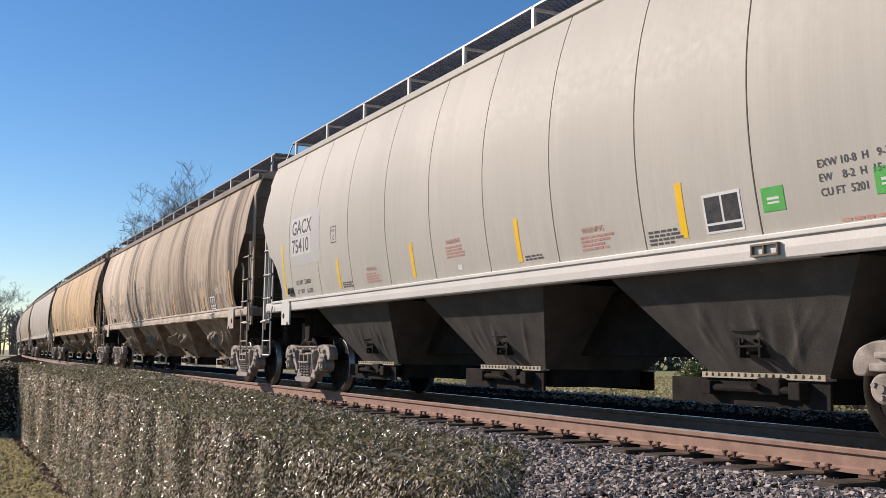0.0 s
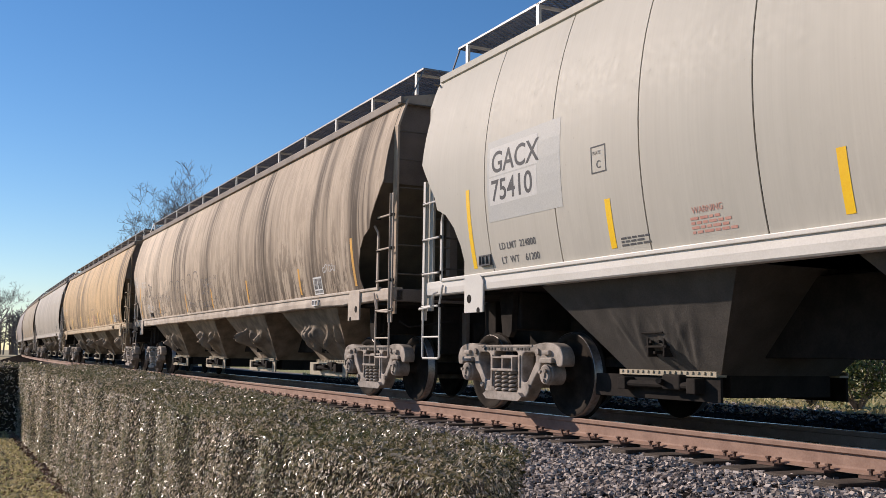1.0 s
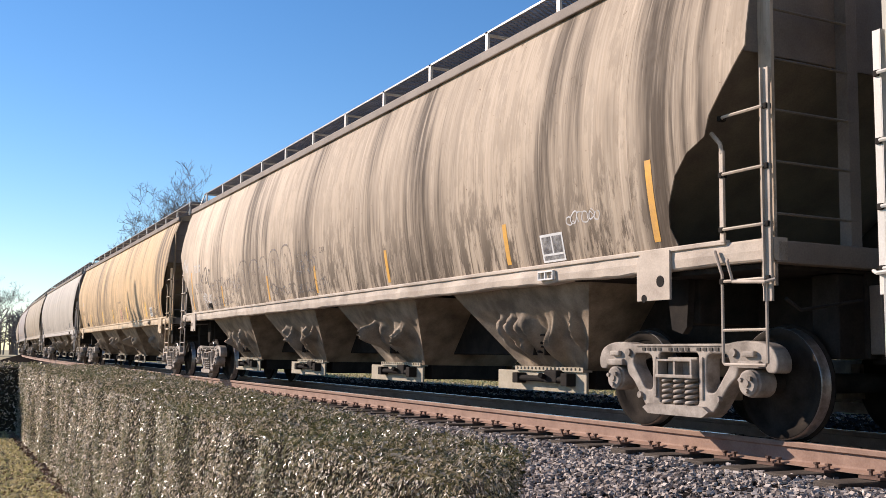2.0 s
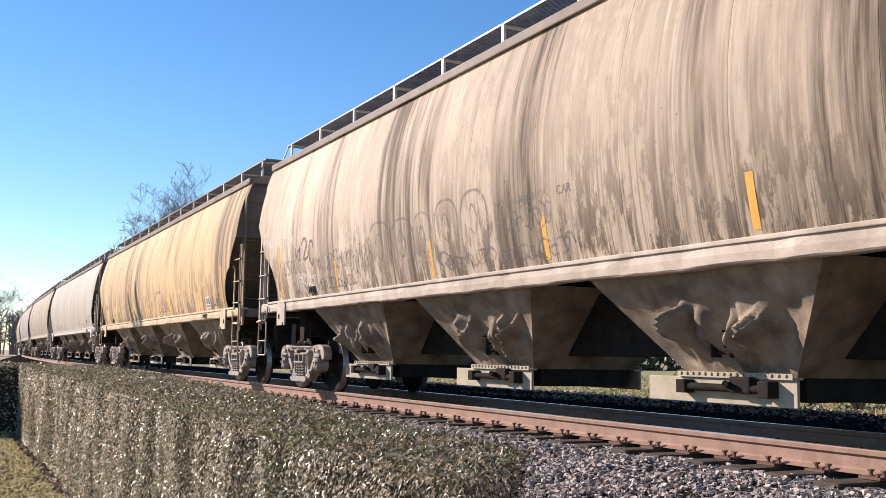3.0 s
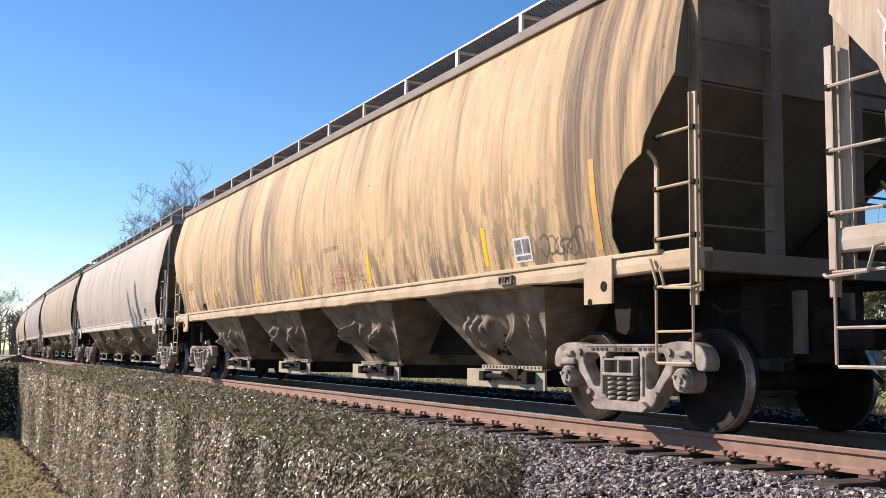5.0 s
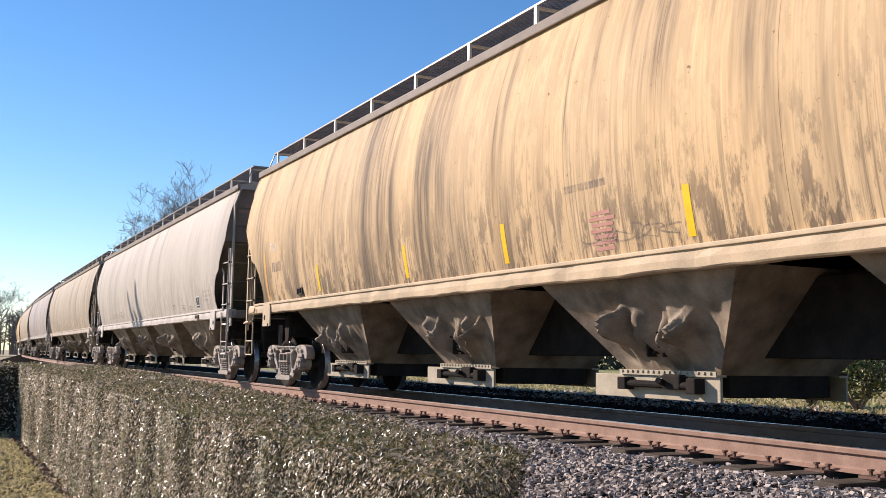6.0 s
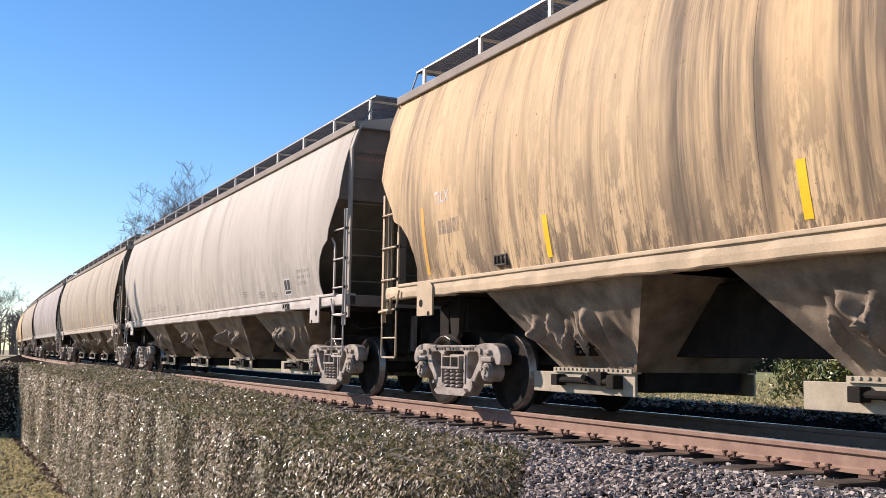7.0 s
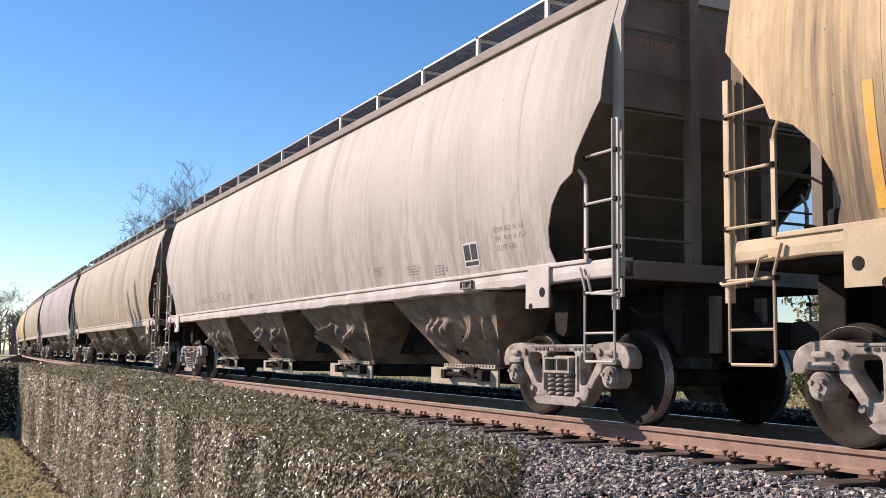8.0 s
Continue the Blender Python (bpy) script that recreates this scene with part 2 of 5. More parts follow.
# ---- ground, one sheet that follows the track ----
def ground_height(x):
    """Height by the distance from the track's centre, negative on the camera's side."""
    return float(np.interp(x, [-400, -40, -6.5, -3.55, -3.2, -1.75, -1.4, 1.4, 1.8, 2.9, 5.5, 8, 30, 120, 900],
                           [-0.9, -0.95, -0.92, -0.90, -0.80, -0.33, -0.25, -0.25, -0.25, -0.26, -0.25, -0.25, -0.22, -0.15, 0.0]))


def build_ground():
    lawn = plain("dry_winter_lawn", (0.38, 0.34, 0.19), (0.48, 0.40, 0.25), 1.2, 0.9, 0, 0.9, 0.03, 45.0)
    # bed tones are near black: the train's shadow is put into the colour
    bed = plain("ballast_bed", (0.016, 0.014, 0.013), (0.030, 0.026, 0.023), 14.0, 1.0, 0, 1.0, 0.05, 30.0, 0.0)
    dirt = plain("leaf_strewn_gravel", (0.24, 0.19, 0.14), (0.33, 0.28, 0.23), 9.0, 0.9, 0, 1.0, 0.04, 35.0)
    field = plain("winter_field_grass", (0.36, 0.33, 0.14), (0.27, 0.29, 0.11), 0.5, 0.9, 0, 0.8, 0.05, 20.0)
    xs = [-900, -300, -120, -60, -40, -25, -16, -10, -7.5, -6.5, -5.8, -5, -4.3, -3.8, -3.55, -3.2, -2.8, -2.3, -1.75, -1.4, 0,
          1.4, 1.8, 2.3, 2.9, 4, 5.5, 6.6, 8, 12, 18, 30, 60, 120, 300, 900]
    ss = [-78, -50, -30, -15, -8, -3, 0] + list(range(2, 40, 2)) + list(range(40, 160, 6)) + [175, 200, 240, 300, 400, 600, 900, 1200, 1600]
    bm = bmesh.new()
    grid = []
    for s in ss:
        grid.append([bm.verts.new(on_line(s, x, ground_height(x) + (0.05 * noise.noise((x * 0.3, s * 0.3, 1.0)) if abs(x) > 5 else 0.0))) for x in xs])
    for i in range(len(ss) - 1):
        for j in range(len(xs) - 1):
            f = bm.faces.new((grid[i][j], grid[i][j + 1], grid[i + 1][j + 1], grid[i + 1][j]))
            mid = (xs[j] + xs[j + 1]) / 2
            # the dark bed colour runs out to 6.6, as far as the wagons' shadow
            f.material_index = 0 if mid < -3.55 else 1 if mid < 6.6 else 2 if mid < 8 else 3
    me = finish("ground", bm, [lawn, bed, dirt, field], True)
    return tagged(new("ground", me), "winter lawn, stone ballast bed and dry field beyond the track", "ground", "", "structure")


build_ground()

# ---- the train: local x to the far side, y along the track away from the direction of travel, z up from the rail ----
SIDE_FIT = np.polyfit([1.58, 1.9, 2.3, 2.75, 3.2, 3.6, 3.95, 4.22], [1.43, 1.50, 1.555, 1.575, 1.545, 1.465, 1.365, 1.26], 4)
CUT_Z = [1.58, 1.75, 1.93, 2.16, 2.33, 2.42, 2.58, 2.90, 3.05, 3.4, 4.22]
CUT_IN = [1.08, 1.15, 1.12, 1.00, 0.82, 0.60, 0.54, 0.27, 0.14, 0.14, 0.17]


def side_x(z):
    return -float(np.polyval(SIDE_FIT, z))


def cut_in(z):
    return float(np.interp(z, CUT_Z, CUT_IN))


ROWS_Z = sorted(set([round(v, 3) for v in CUT_Z] + [1.66, 1.84, 2.04, 2.25, 2.50, 2.74, 2.98, 3.2, 3.55, 3.75, 3.95, 4.1]))


def panel_mesh(bm, y0, y1, half, first, last):
    """One side sheet between two seams, thick, bowed a little between the seams."""
    cols = 5
    faces = []
    front = []
    for z in ROWS_Z:
        a = -half + cut_in(z) if first else y0
        b = half - cut_in(z) if last else y1
        row = []
        for k in range(cols + 1):
            u = k / cols
            y = a + (b - a) * u
            row.append((side_x(z), y, z))
        front.append(row)
    for depth in (0.0, 0.012):
        vs = [[bm.verts.new((x + depth, y, z)) for x, y, z in row] for row in front]
        faces.append(vs)
        for r0, r1 in zip(vs, vs[1:]):
            for k in range(cols):
                bm.faces.new((r0[k], r0[k + 1], r1[k + 1], r1[k]))
    o, i = faces
    for k in (0, -1):
        a, b = ([bm.verts.new(v.co) for v in (row[k] for row in g)] for g in (o, i))
        for r in range(len(ROWS_Z) - 1):
            bm.faces.new((a[r], a[r + 1], b[r + 1], b[r]))


def skin_point(y, z, proud=0.004):
    return Vector((side_x(z) - 0.0015 - proud * 0.3, y, z))


def decal(bm, y0, y1, z0, z1, proud=0.004, rows=5, cols=3):
    """A thin painted or stuck-on field on the side sheet; y0 is its end towards the front of the train."""
    vs = [[bm.verts.new(skin_point(y0 + (y1 - y0) * c / cols, z0 + (z1 - z0) * r / rows, proud)) for c in range(cols + 1)] for r in range(rows + 1)]
    for r in range(rows):
        for c in range(cols):
            bm.faces.new((vs[r][c], vs[r][c + 1], vs[r + 1][c + 1], vs[r + 1][c]))


def lettering(text, y_left, z, size, material, parent, label="", squeeze=1.0, flat_x=None, proud=0.0035, facing_end=False, bold=0.006):
    """Words that read from the camera's side, wrapped on the side sheet."""
    cu = bpy.data.curves.new("words", "FONT")
    cu.body, cu.size, cu.resolution_u, cu.offset = text, size, 4, size * bold
    tmp = new("words", cu)
    bpy.context.view_layer.update()
    me = bpy.data.meshes.new_from_object(tmp.evaluated_get(bpy.context.evaluated_depsgraph_get()))
    bpy.data.objects.remove(tmp)
    flat = bmesh.new()
    flat.from_mesh(me)
    for k in range(1, 8 if size > 0.15 else 1):
        bmesh.ops.bisect_plane(flat, geom=flat.verts[:] + flat.edges[:] + flat.faces[:], plane_co=(0, size * k / 9, 0), plane_no=(0, 1, 0))
    flat.to_mesh(me)
    flat.free()
    for v in me.vertices:
        if facing_end:
            v.co = Vector((y_left + v.co.x * squeeze, flat_x, z + v.co.y))
        else:
            zz = z + v.co.y
            v.co = Vector((flat_x if flat_x is not None else side_x(zz) - proud, y_left - v.co.x * squeeze, zz))
    me.materials.clear()
    me.materials.append(material)
    ob = new("lettering", me)
    ob.parent = parent
    if label:
        ob["label"] = label
    return ob


def bars(parent, y_left, z_top, width, lines, height, material, name="marking", label="lines of small unreadable print"):
    """Print too small to read: one plain bar a line."""
    bm = bmesh.new()
    rng = random.Random(int(1000 * (y_left + z_top)))
    for k in range(lines):
        w = width * rng.uniform(0.75, 1.0)
        z = z_top - k * height * 1.7
        x = y_left
        while x > y_left - w:
            d = rng.uniform(0.04, 0.11)
            decal(bm, x - d, x, z - height, z, 0.005, 1, 1)
            x -= d + 0.018
    return part(name, bm, material, parent, label)


def hopper_mesh(bm, seed):
    """A four-sided funnel; its two long slopes are buckled by hammers into slanting folds round the middle."""
    rng = random.Random(seed)
    calm = 0.08 if seed % 31 == 7 else 1.0
    folds = [(rng.uniform(-0.78, 0.72), rng.uniform(0.30, 0.48), rng.uniform(0.07, 0.15), rng.uniform(0.18, 0.30), rng.uniform(-0.75, 0.35), rng.uniform(0.09, 0.20)) for _ in range(12)]
    for side in (-1, 1):
        n_r, n_c = 34, 72
        vs = []
        for r in range(n_r + 1):
            v = r / n_r
            z = 0.50 + 0.92 * v
            x, hw = 0.72 + 0.57 * v, 0.65 + 0.83 * v
            row = []
            for c in range(n_c + 1):
                u = -1 + 2 * c / n_c
                d = 0.0
                for fu, fv, wide, tall, slant, deep in folds:
                    # a fold: rises gently on the one flank, drops steeply on the other
                    q = (u - fu - slant * (v - fv)) / wide
                    if -1.0 < q < 0.45:
                        d += deep * ((1 + q) if q < 0 else 1 - q / 0.45) * math.exp(-((v - fv) / tall) ** 2)
                d += 0.05 * noise.noise((u * 3.1 + seed, v * 2.0, 2.0)) + 0.025 * noise.noise((u * 8 - v * 4 + seed, v * 5.0, 5.0))
                fade = min(1.0, (1 - abs(u)) * 6) * min(1.0, v * 7) * min(1.0, max(0.0, (0.74 - v) * 7))
                row.append(bm.verts.new((side * (x + (d - 0.04) * fade * calm), u * hw, z)))
            vs.append(row)
        for r in range(n_r):
            for c in range(n_c):
                bm.faces.new((vs[r][c], vs[r][c + 1], vs[r + 1][c + 1], vs[r + 1][c]))
    for e in (-1, 1):
        q = [bm.verts.new(p) for p in ((-0.72, e * 0.65, 0.50), (0.72, e * 0.65, 0.50), (1.29, e * 1.48, 1.42), (-1.29, e * 1.48, 1.42))]
        bm.faces.new(q)


def wheelset_mesh():
    bm = bmesh.new()
    for side in (-1, 1):
        prof = [(0.665, 0.08), (0.66, 0.15), (0.70, 0.17), (0.735, 0.30), (0.70, 0.36), (0.672, 0.40), (0.672, 0.470), (0.683, 0.483), (0.700, 0.480),
                (0.712, 0.460), (0.80, 0.4545), (0.808, 0.448), (0.808, 0.432), (0.808, 0.385), (0.775, 0.368), (0.78, 0.30), (0.79, 0.17), (0.815, 0.15), (0.815, 0.09)]
        rings = lathe(bm, [(side * x, r) for x, r in prof], 44)
        for k in (9, 10):
            for f in rings[k]:
                f.material_index = 1
    lathe(bm, [(-1.02, 0.001), (-1.02, 0.07), (-0.83, 0.075), (-0.82, 0.09), (-0.64, 0.085), (0.64, 0.085), (0.82, 0.09), (0.83, 0.075), (1.02, 0.07), (1.02, 0.001)], 16)
    return finish("wheelset", bm, [M_WHEEL, M_TREAD], True)


def rounded(corners, r, steps=4):
    """A closed outline with its corners rounded."""
    out, n = [], len(corners)
    for k in range(n):
        p, a, b = (Vector(corners[j % n]) for j in (k, k - 1, k + 1))
        da, db = (a - p), (b - p)
        q = min(r, da.length * 0.45, db.length * 0.45)
        a, b = p + da.normalized() * q, p + db.normalized() * q
        for i in range(steps + 1):
            u = i / steps
            out.append(tuple((1 - u) ** 2 * a + 2 * u * (1 - u) * p + u * u * b))
    return out


def plate_with_holes(bm, loops, x0, x1, bevel):
    """A cast plate: the first loop of (y, z) is its outline, the others are openings through it."""
    edges = []
    for loop in loops:
        vs = [bm.verts.new((x0, y, z)) for y, z in loop]
        edges += [bm.edges.new((vs[k], vs[(k + 1) % len(vs)])) for k in range(len(vs))]
    faces = [g for g in bmesh.ops.triangle_fill(bm, use_beauty=True, use_dissolve=False, edges=edges)["geom"] if isinstance(g, bmesh.types.BMFace)]
    back = bmesh.ops.extrude_face_region(bm, geom=faces, use_keep_orig=True)["geom"]
    for v in back:
        if isinstance(v, bmesh.types.BMVert):
            v.co.x = x1
    rim = [e for e in edges if e.is_valid]
    bmesh.ops.bevel(bm, geom=rim, offset=bevel, segments=2, affect="EDGES", profile=0.5)


def sideframe_mesh():
    """The cast side frame: a straight top chord, arms over the bearings, slanting struts to a low spring seat, three rounded openings."""
    bm = bmesh.new()
    half = [(0.62, 0.775), (0.80, 0.80), (1.00, 0.79), (1.13, 0.74), (1.185, 0.64), (1.17, 0.54), (1.06, 0.54), (1.035, 0.605),
            (0.75, 0.605), (0.73, 0.50), (0.64, 0.44), (0.46, 0.21), (0.36, 0.155)]
    outer = rounded(half + [(-y, z) for y, z in reversed(half)], 0.05, 3)
    spring_gap = rounded([(-0.265, 0.245), (0.265, 0.245), (0.265, 0.70), (-0.265, 0.70)], 0.05)
    side_gap = rounded([(0.36, 0.69), (0.62, 0.69), (0.65, 0.60), (0.46, 0.36), (0.36, 0.36)], 0.08)
    plate_with_holes(bm, [outer, spring_gap, side_gap, [(-y, z) for y, z in side_gap]], -1.10, -0.95, 0.014)
    slab(bm, [(-0.44, 0.20), (-0.36, 0.150), (0.36, 0.150), (0.44, 0.20), (0.36, 0.242), (-0.36, 0.242)], -1.155, -0.94)
    for s in (-1, 1):
        # adapter over the bearing, its lug, and the wear plates beside the springs
        box(bm, -1.135, -0.96, s * 0.889 - 0.12, s * 0.889 + 0.12, 0.575, 0.635, 0.015)
        box(bm, -1.14, -1.095, s * 0.889 - 0.07, s * 0.889 + 0.07, 0.665, 0.715, 0.015)
        tube(bm, [(-1.09, s * 0.70, 0.70), (-1.125, s * 0.70, 0.70)], 0.035, 10)
        tube(bm, [(-1.09, s * 0.52, 0.31), (-1.13, s * 0.52, 0.31)], 0.03, 10)
        box(bm, -1.115, -1.095, s * 0.31 - 0.018, s * 0.31 + 0.018, 0.30, 0.66, 0.006)
    box(bm, -1.112, -1.095, -0.58, 0.58, 0.752, 0.772, 0.005)
    return finish("sideframe", bm, M_TRUCK)


def spring_mesh():
    bm = bmesh.new()
    turns, steps = 5, 12
    pts = [(0.052 * math.cos(k * math.tau / steps), 0.052 * math.sin(k * math.tau / steps), 0.235 * k / (turns * steps)) for k in range(turns * steps + 1)]
    tube(bm, pts, 0.0165, 6)
    return finish("spring", bm, M_TRUCK, True)


def cap_mesh():
    """A roller bearing with its end cap and three bolts."""
    bm = bmesh.new()
    lathe(bm, [(-0.94, 0.115), (-1.10, 0.115), (-1.115, 0.105), (-1.135, 0.105), (-1.15, 0.085), (-1.15, 0.03), (-1.165, 0.03), (-1.165, 0.001)], 24)
    for k in range(3):
        a = k * math.tau / 3 + 0.4
        cy, cz = 0.062 * math.cos(a), 0.062 * math.sin(a)
        lathe_at = [bm.verts.new((x, cy + 0.02 * math.cos(j * math.tau / 6), cz + 0.02 * math.sin(j * math.tau / 6))) for x in (-1.15, -1.175) for j in range(6)]
        bm.faces.new(lathe_at[6:])
        for j in range(6):
            bm.faces.new((lathe_at[j], lathe_at[(j + 1) % 6], lathe_at[6 + (j + 1) % 6], lathe_at[6 + j]))
    return finish("bearing_cap", bm, M_TRUCK)


ME_WHEELSET, ME_FRAME, ME_SPRING, ME_CAP = wheelset_mesh(), sideframe_mesh(), spring_mesh(), cap_mesh()


def hang(name, me, parent, at, label=""):
    ob = new(name, me)
    ob.parent, ob.matrix_basis = parent, at
    if label:
        ob["label"] = label
    return ob


def add_truck(car, y):
    bm = bmesh.new()
    box(bm, -1.06, 1.06, -0.20, 0.20, 0.49, 0.66, 0.02)
    box(bm, -1.16, -1.04, -0.25, 0.25, 0.475, 0.505, 0.008), box(bm, -1.155, -1.04, -0.235, 0.235, 0.62, 0.64, 0.006)
    box(bm, -1.15, -1.04, -0.012, 0.012, 0.50, 0.625)
    box(bm, -0.35, 0.35, -0.22, 0.22, 0.64, 0.74, 0.02)
    for s in (-1, 1):
        box(bm, -1.155, -1.05, s * 0.225 - 0.012, s * 0.225 + 0.012, 0.49, 0.635, 0.004)
        box(bm, -0.98, 0.98, s * 0.42 - 0.06, s * 0.42 + 0.06, 0.30, 0.44, 0.01)
        box(bm, 0.62, 0.80, s * 0.42 - 0.05, s * 0.42 + 0.05, 0.30, 0.62), box(bm, -0.80, -0.62, s * 0.42 - 0.05, s * 0.42 + 0.05, 0.30, 0.62)
    tr = part("truck", bm, M_TRUCK, car, "cast steel freight truck, dusty brown", at=pose(0, y, 0))
    bm = bmesh.new()
    for k in range(14):
        if k not in (4, 9):
            box(bm, -1.108, -1.098, -0.52 + k * 0.075, -0.475 + k * 0.075, 0.715, 0.742)
    part("casting_mark", bm, M_SEAM, tr, "row of raised dark casting marks")["kind"] = "stuff"
    hang("sideframe", ME_FRAME, tr, pose(0, 0, 0)), hang("sideframe", ME_FRAME, tr, pose(0, 0, 0, 0, 0, 180))
    for s in (-1, 1):
        hang("wheelset", ME_WHEELSET, tr, pose(0, s * 0.889, 0.457), "steel wheels with bright worn treads")
        for side in (0, 180):
            hang("bearing_cap", ME_CAP, tr, pose(0, s * 0.889, 0.457, 0, 0, side))
    for side in (-1, 1):
        for k in range(3):
            for row in (0.985, 1.075):
                hang("spring", ME_SPRING, tr, pose(side * row, (k - 1) * 0.155, 0.242))
    return tr


def grating_mesh(length):
    """Running boards of expanded metal along both sides and across the ends."""
    bm = bmesh.new()
    h = length / 2
    def strip(ax, ay, bx, by):
        d = Vector((bx - ax, by - ay, 0)).normalized()
        w = Vector((-d.y, d.x, 0)) * 0.007
        q = [bm.verts.new(p) for p in (Vector((ax, ay, 4.68)) - w, Vector((bx, by, 4.68)) - w, Vector((bx, by, 4.68)) + w, Vector((ax, ay, 4.68)) + w)]
        r = [bm.verts.new(v.co + Vector((0, 0, 0.02))) for v in q]
        for k in range(4):
            bm.faces.new((q[k], q[(k + 1) % 4], r[(k + 1) % 4], r[k]))
        bm.faces.new(q), bm.faces.new(r)
    def field(x0, x1, y0, y1, step=0.085):
        wide = x1 - x0
        run = wide * 0.62
        y = y0 - run
        while y < y1:
            for a, b in ((y, y + run), (y + run, y)):
                lo, hi = max(min(a, b), y0), min(max(a, b), y1)
                if hi - lo > 0.02:
                    fx = lambda yy: x0 + wide * (yy - a) / (b - a)
                    strip(fx(lo), lo, fx(hi), hi)
            y += step
    for s in (-1, 1):
        field(min(s * 0.08, s * 1.0), max(s * 0.08, s * 1.0), -h, h)
    for e in (-1, 1):
        field(-0.08, 0.08, e * h - 0.3 if e > 0 else -h, h if e > 0 else -h + 0.3, 0.1)
    return finish("running_board", bm, M_GRATE)


def build_hopper(half_trucks, hoppers, panels, bright):
    """A covered hopper wagon. bright: a clean, newer one."""
    half = half_trucks + 1.5
    car = new("hopper_wagon")
    base_paint, base_sill = PAINTS["pale"], SILLS["pale"]
    # side sheets
    inner = half - (1.8 if bright else 1.6)
    cuts = [-half] + [-inner + 2 * inner * k / (panels - 2) for k in range(panels - 1)] + [half]
    for k in range(panels):
        bm = bmesh.new()
        gap = 0.009 if bright else 0.002
        panel_mesh(bm, cuts[k] + gap, cuts[k + 1] - gap, half, k == 0, k == panels - 1)
        p = part("side_panel", bm, base_paint, car, smooth=True)
        again(p, pose(0, 0, 0, 0, 0, 180))
    # dark sheets added behind the panel gaps, as the shade of the seams
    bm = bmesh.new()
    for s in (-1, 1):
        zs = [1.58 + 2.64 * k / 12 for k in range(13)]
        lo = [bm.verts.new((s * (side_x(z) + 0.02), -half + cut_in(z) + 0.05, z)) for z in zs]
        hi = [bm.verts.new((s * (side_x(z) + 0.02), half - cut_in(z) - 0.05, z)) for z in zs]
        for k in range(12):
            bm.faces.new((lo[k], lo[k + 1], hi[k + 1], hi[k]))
    part("inner_lining", bm, M_SEAM, car, "added dark sheet that stands for the shade in the seams", True)
    # roof with its eave
    bm = bmesh.new()
    arch = [(-1.27, 4.16), (-1.31, 4.17), (-1.31, 4.25), (-1.27, 4.265), (-0.7, 4.38), (0, 4.43), (0.7, 4.38), (1.27, 4.265), (1.31, 4.25), (1.31, 4.17), (1.27, 4.16)]
    a, b = ([bm.verts.new((x, e, z)) for x, z in arch] for e in (-half + 0.12, half - 0.12))
    for k in range(len(arch)):
        j = (k + 1) % len(arch)
        bm.faces.new((a[k], a[j], b[j], b[k]))
    bm.faces.new(a), bm.faces.new(b)
    part("roof", bm, base_paint, car, "roof with a rolled eave")
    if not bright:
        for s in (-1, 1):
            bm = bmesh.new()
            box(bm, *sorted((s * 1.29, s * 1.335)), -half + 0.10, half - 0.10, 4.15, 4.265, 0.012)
            part("eave", bm, M_EAVE, car, "dark brown eave angle")
    # side sills
    for s in (-1, 1):
        bm = bmesh.new()
        x0, x1 = sorted((s * 1.30, s * 1.44))
        rng = random.Random(17 + s)
        rings = []
        stations = 96
        for k in range(stations + 1):
            yy = -half + 2 * half * k / stations
            w = 0.0 if bright else 1.0
            dx, dz = w * rng.gauss(0, 0.006), w * (rng.gauss(0, 0.004) + 0.012 * noise.noise((yy * 0.9, s, 4.0)))
            rings.append([bm.verts.new((s * (px + ox * dx), yy, pz + oz * dz)) for px, pz, ox, oz in
                          ((1.30, 1.56, 0, 0), (1.43, 1.56, 0.4, 0), (1.44, 1.545, 0.5, 0), (1.445, 1.47, 1, 0), (1.44, 1.40, 1, 1), (1.425, 1.385, 0.6, 1), (1.30, 1.385, 0, 1))])
        for r0, r1 in zip(rings, rings[1:]):
            for k in range(7):
                bm.faces.new((r0[k], r0[(k + 1) % 7], r1[(k + 1) % 7], r1[k]))
        bm.faces.new(rings[0]), bm.faces.new(rings[-1])
        x0, x1 = sorted((s * 1.40, s * 1.462))
        box(bm, x0, x1, -half + 0.5, half - 0.5, 1.545, 1.585, 0.008)
        part("side_sill", bm, base_sill, car)
    # funnels with their gates
    for k in range(hoppers):
        y = (k - (hoppers - 1) / 2) * 4.02
        if bright:
            y = (k - (hoppers - 1) / 2) * 4.1 - 0.05
        bm = bmesh.new()
        hopper_mesh(bm, 31 * k + (7 if bright else 3))
        # the front wagon's funnels take the tones with shade in them
        f = part("funnel", bm, M_HOPPERDARK if bright else M_HOPPER, car, "steel funnel, coloured dark grey for the shade under the body" if bright else "hammer-dented brown steel funnel", True, at=pose(0, y, 0))
        for s in (-1, 1):
            bm = bmesh.new()
            x0, x1 = sorted((s * 0.70, s * 0.82))
            box(bm, x0, x1, -0.70, 0.70, 0.485, 0.505)
            x0, x1 = sorted((s * 0.805, s * 0.82))
            box(bm, x0, x1, -0.70, 0.70, 0.505, 0.535)
            for b in range(17):
                box(bm, *sorted((s * 0.82, s * 0.832)), -0.64 + b * 0.08, -0.612 + b * 0.08, 0.508, 0.53)
            part("flange", bm, M_GATE, f, "bolted flange")
        bm = bmesh.new()
        box(bm, -0.79, -0.76, -0.72, 1.15, 0.26, 0.485, 0.006)
        plate = part("gate", bm, M_DARK if bright else M_GATE, f, "pale painted outlet gate plate")
        again(plate, pose(0, 0.43, 0, 0, 0, 180))
        # near-black throat, in place of the shade between the gate plates
        bm = bmesh.new()
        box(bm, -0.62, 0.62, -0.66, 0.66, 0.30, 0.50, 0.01)
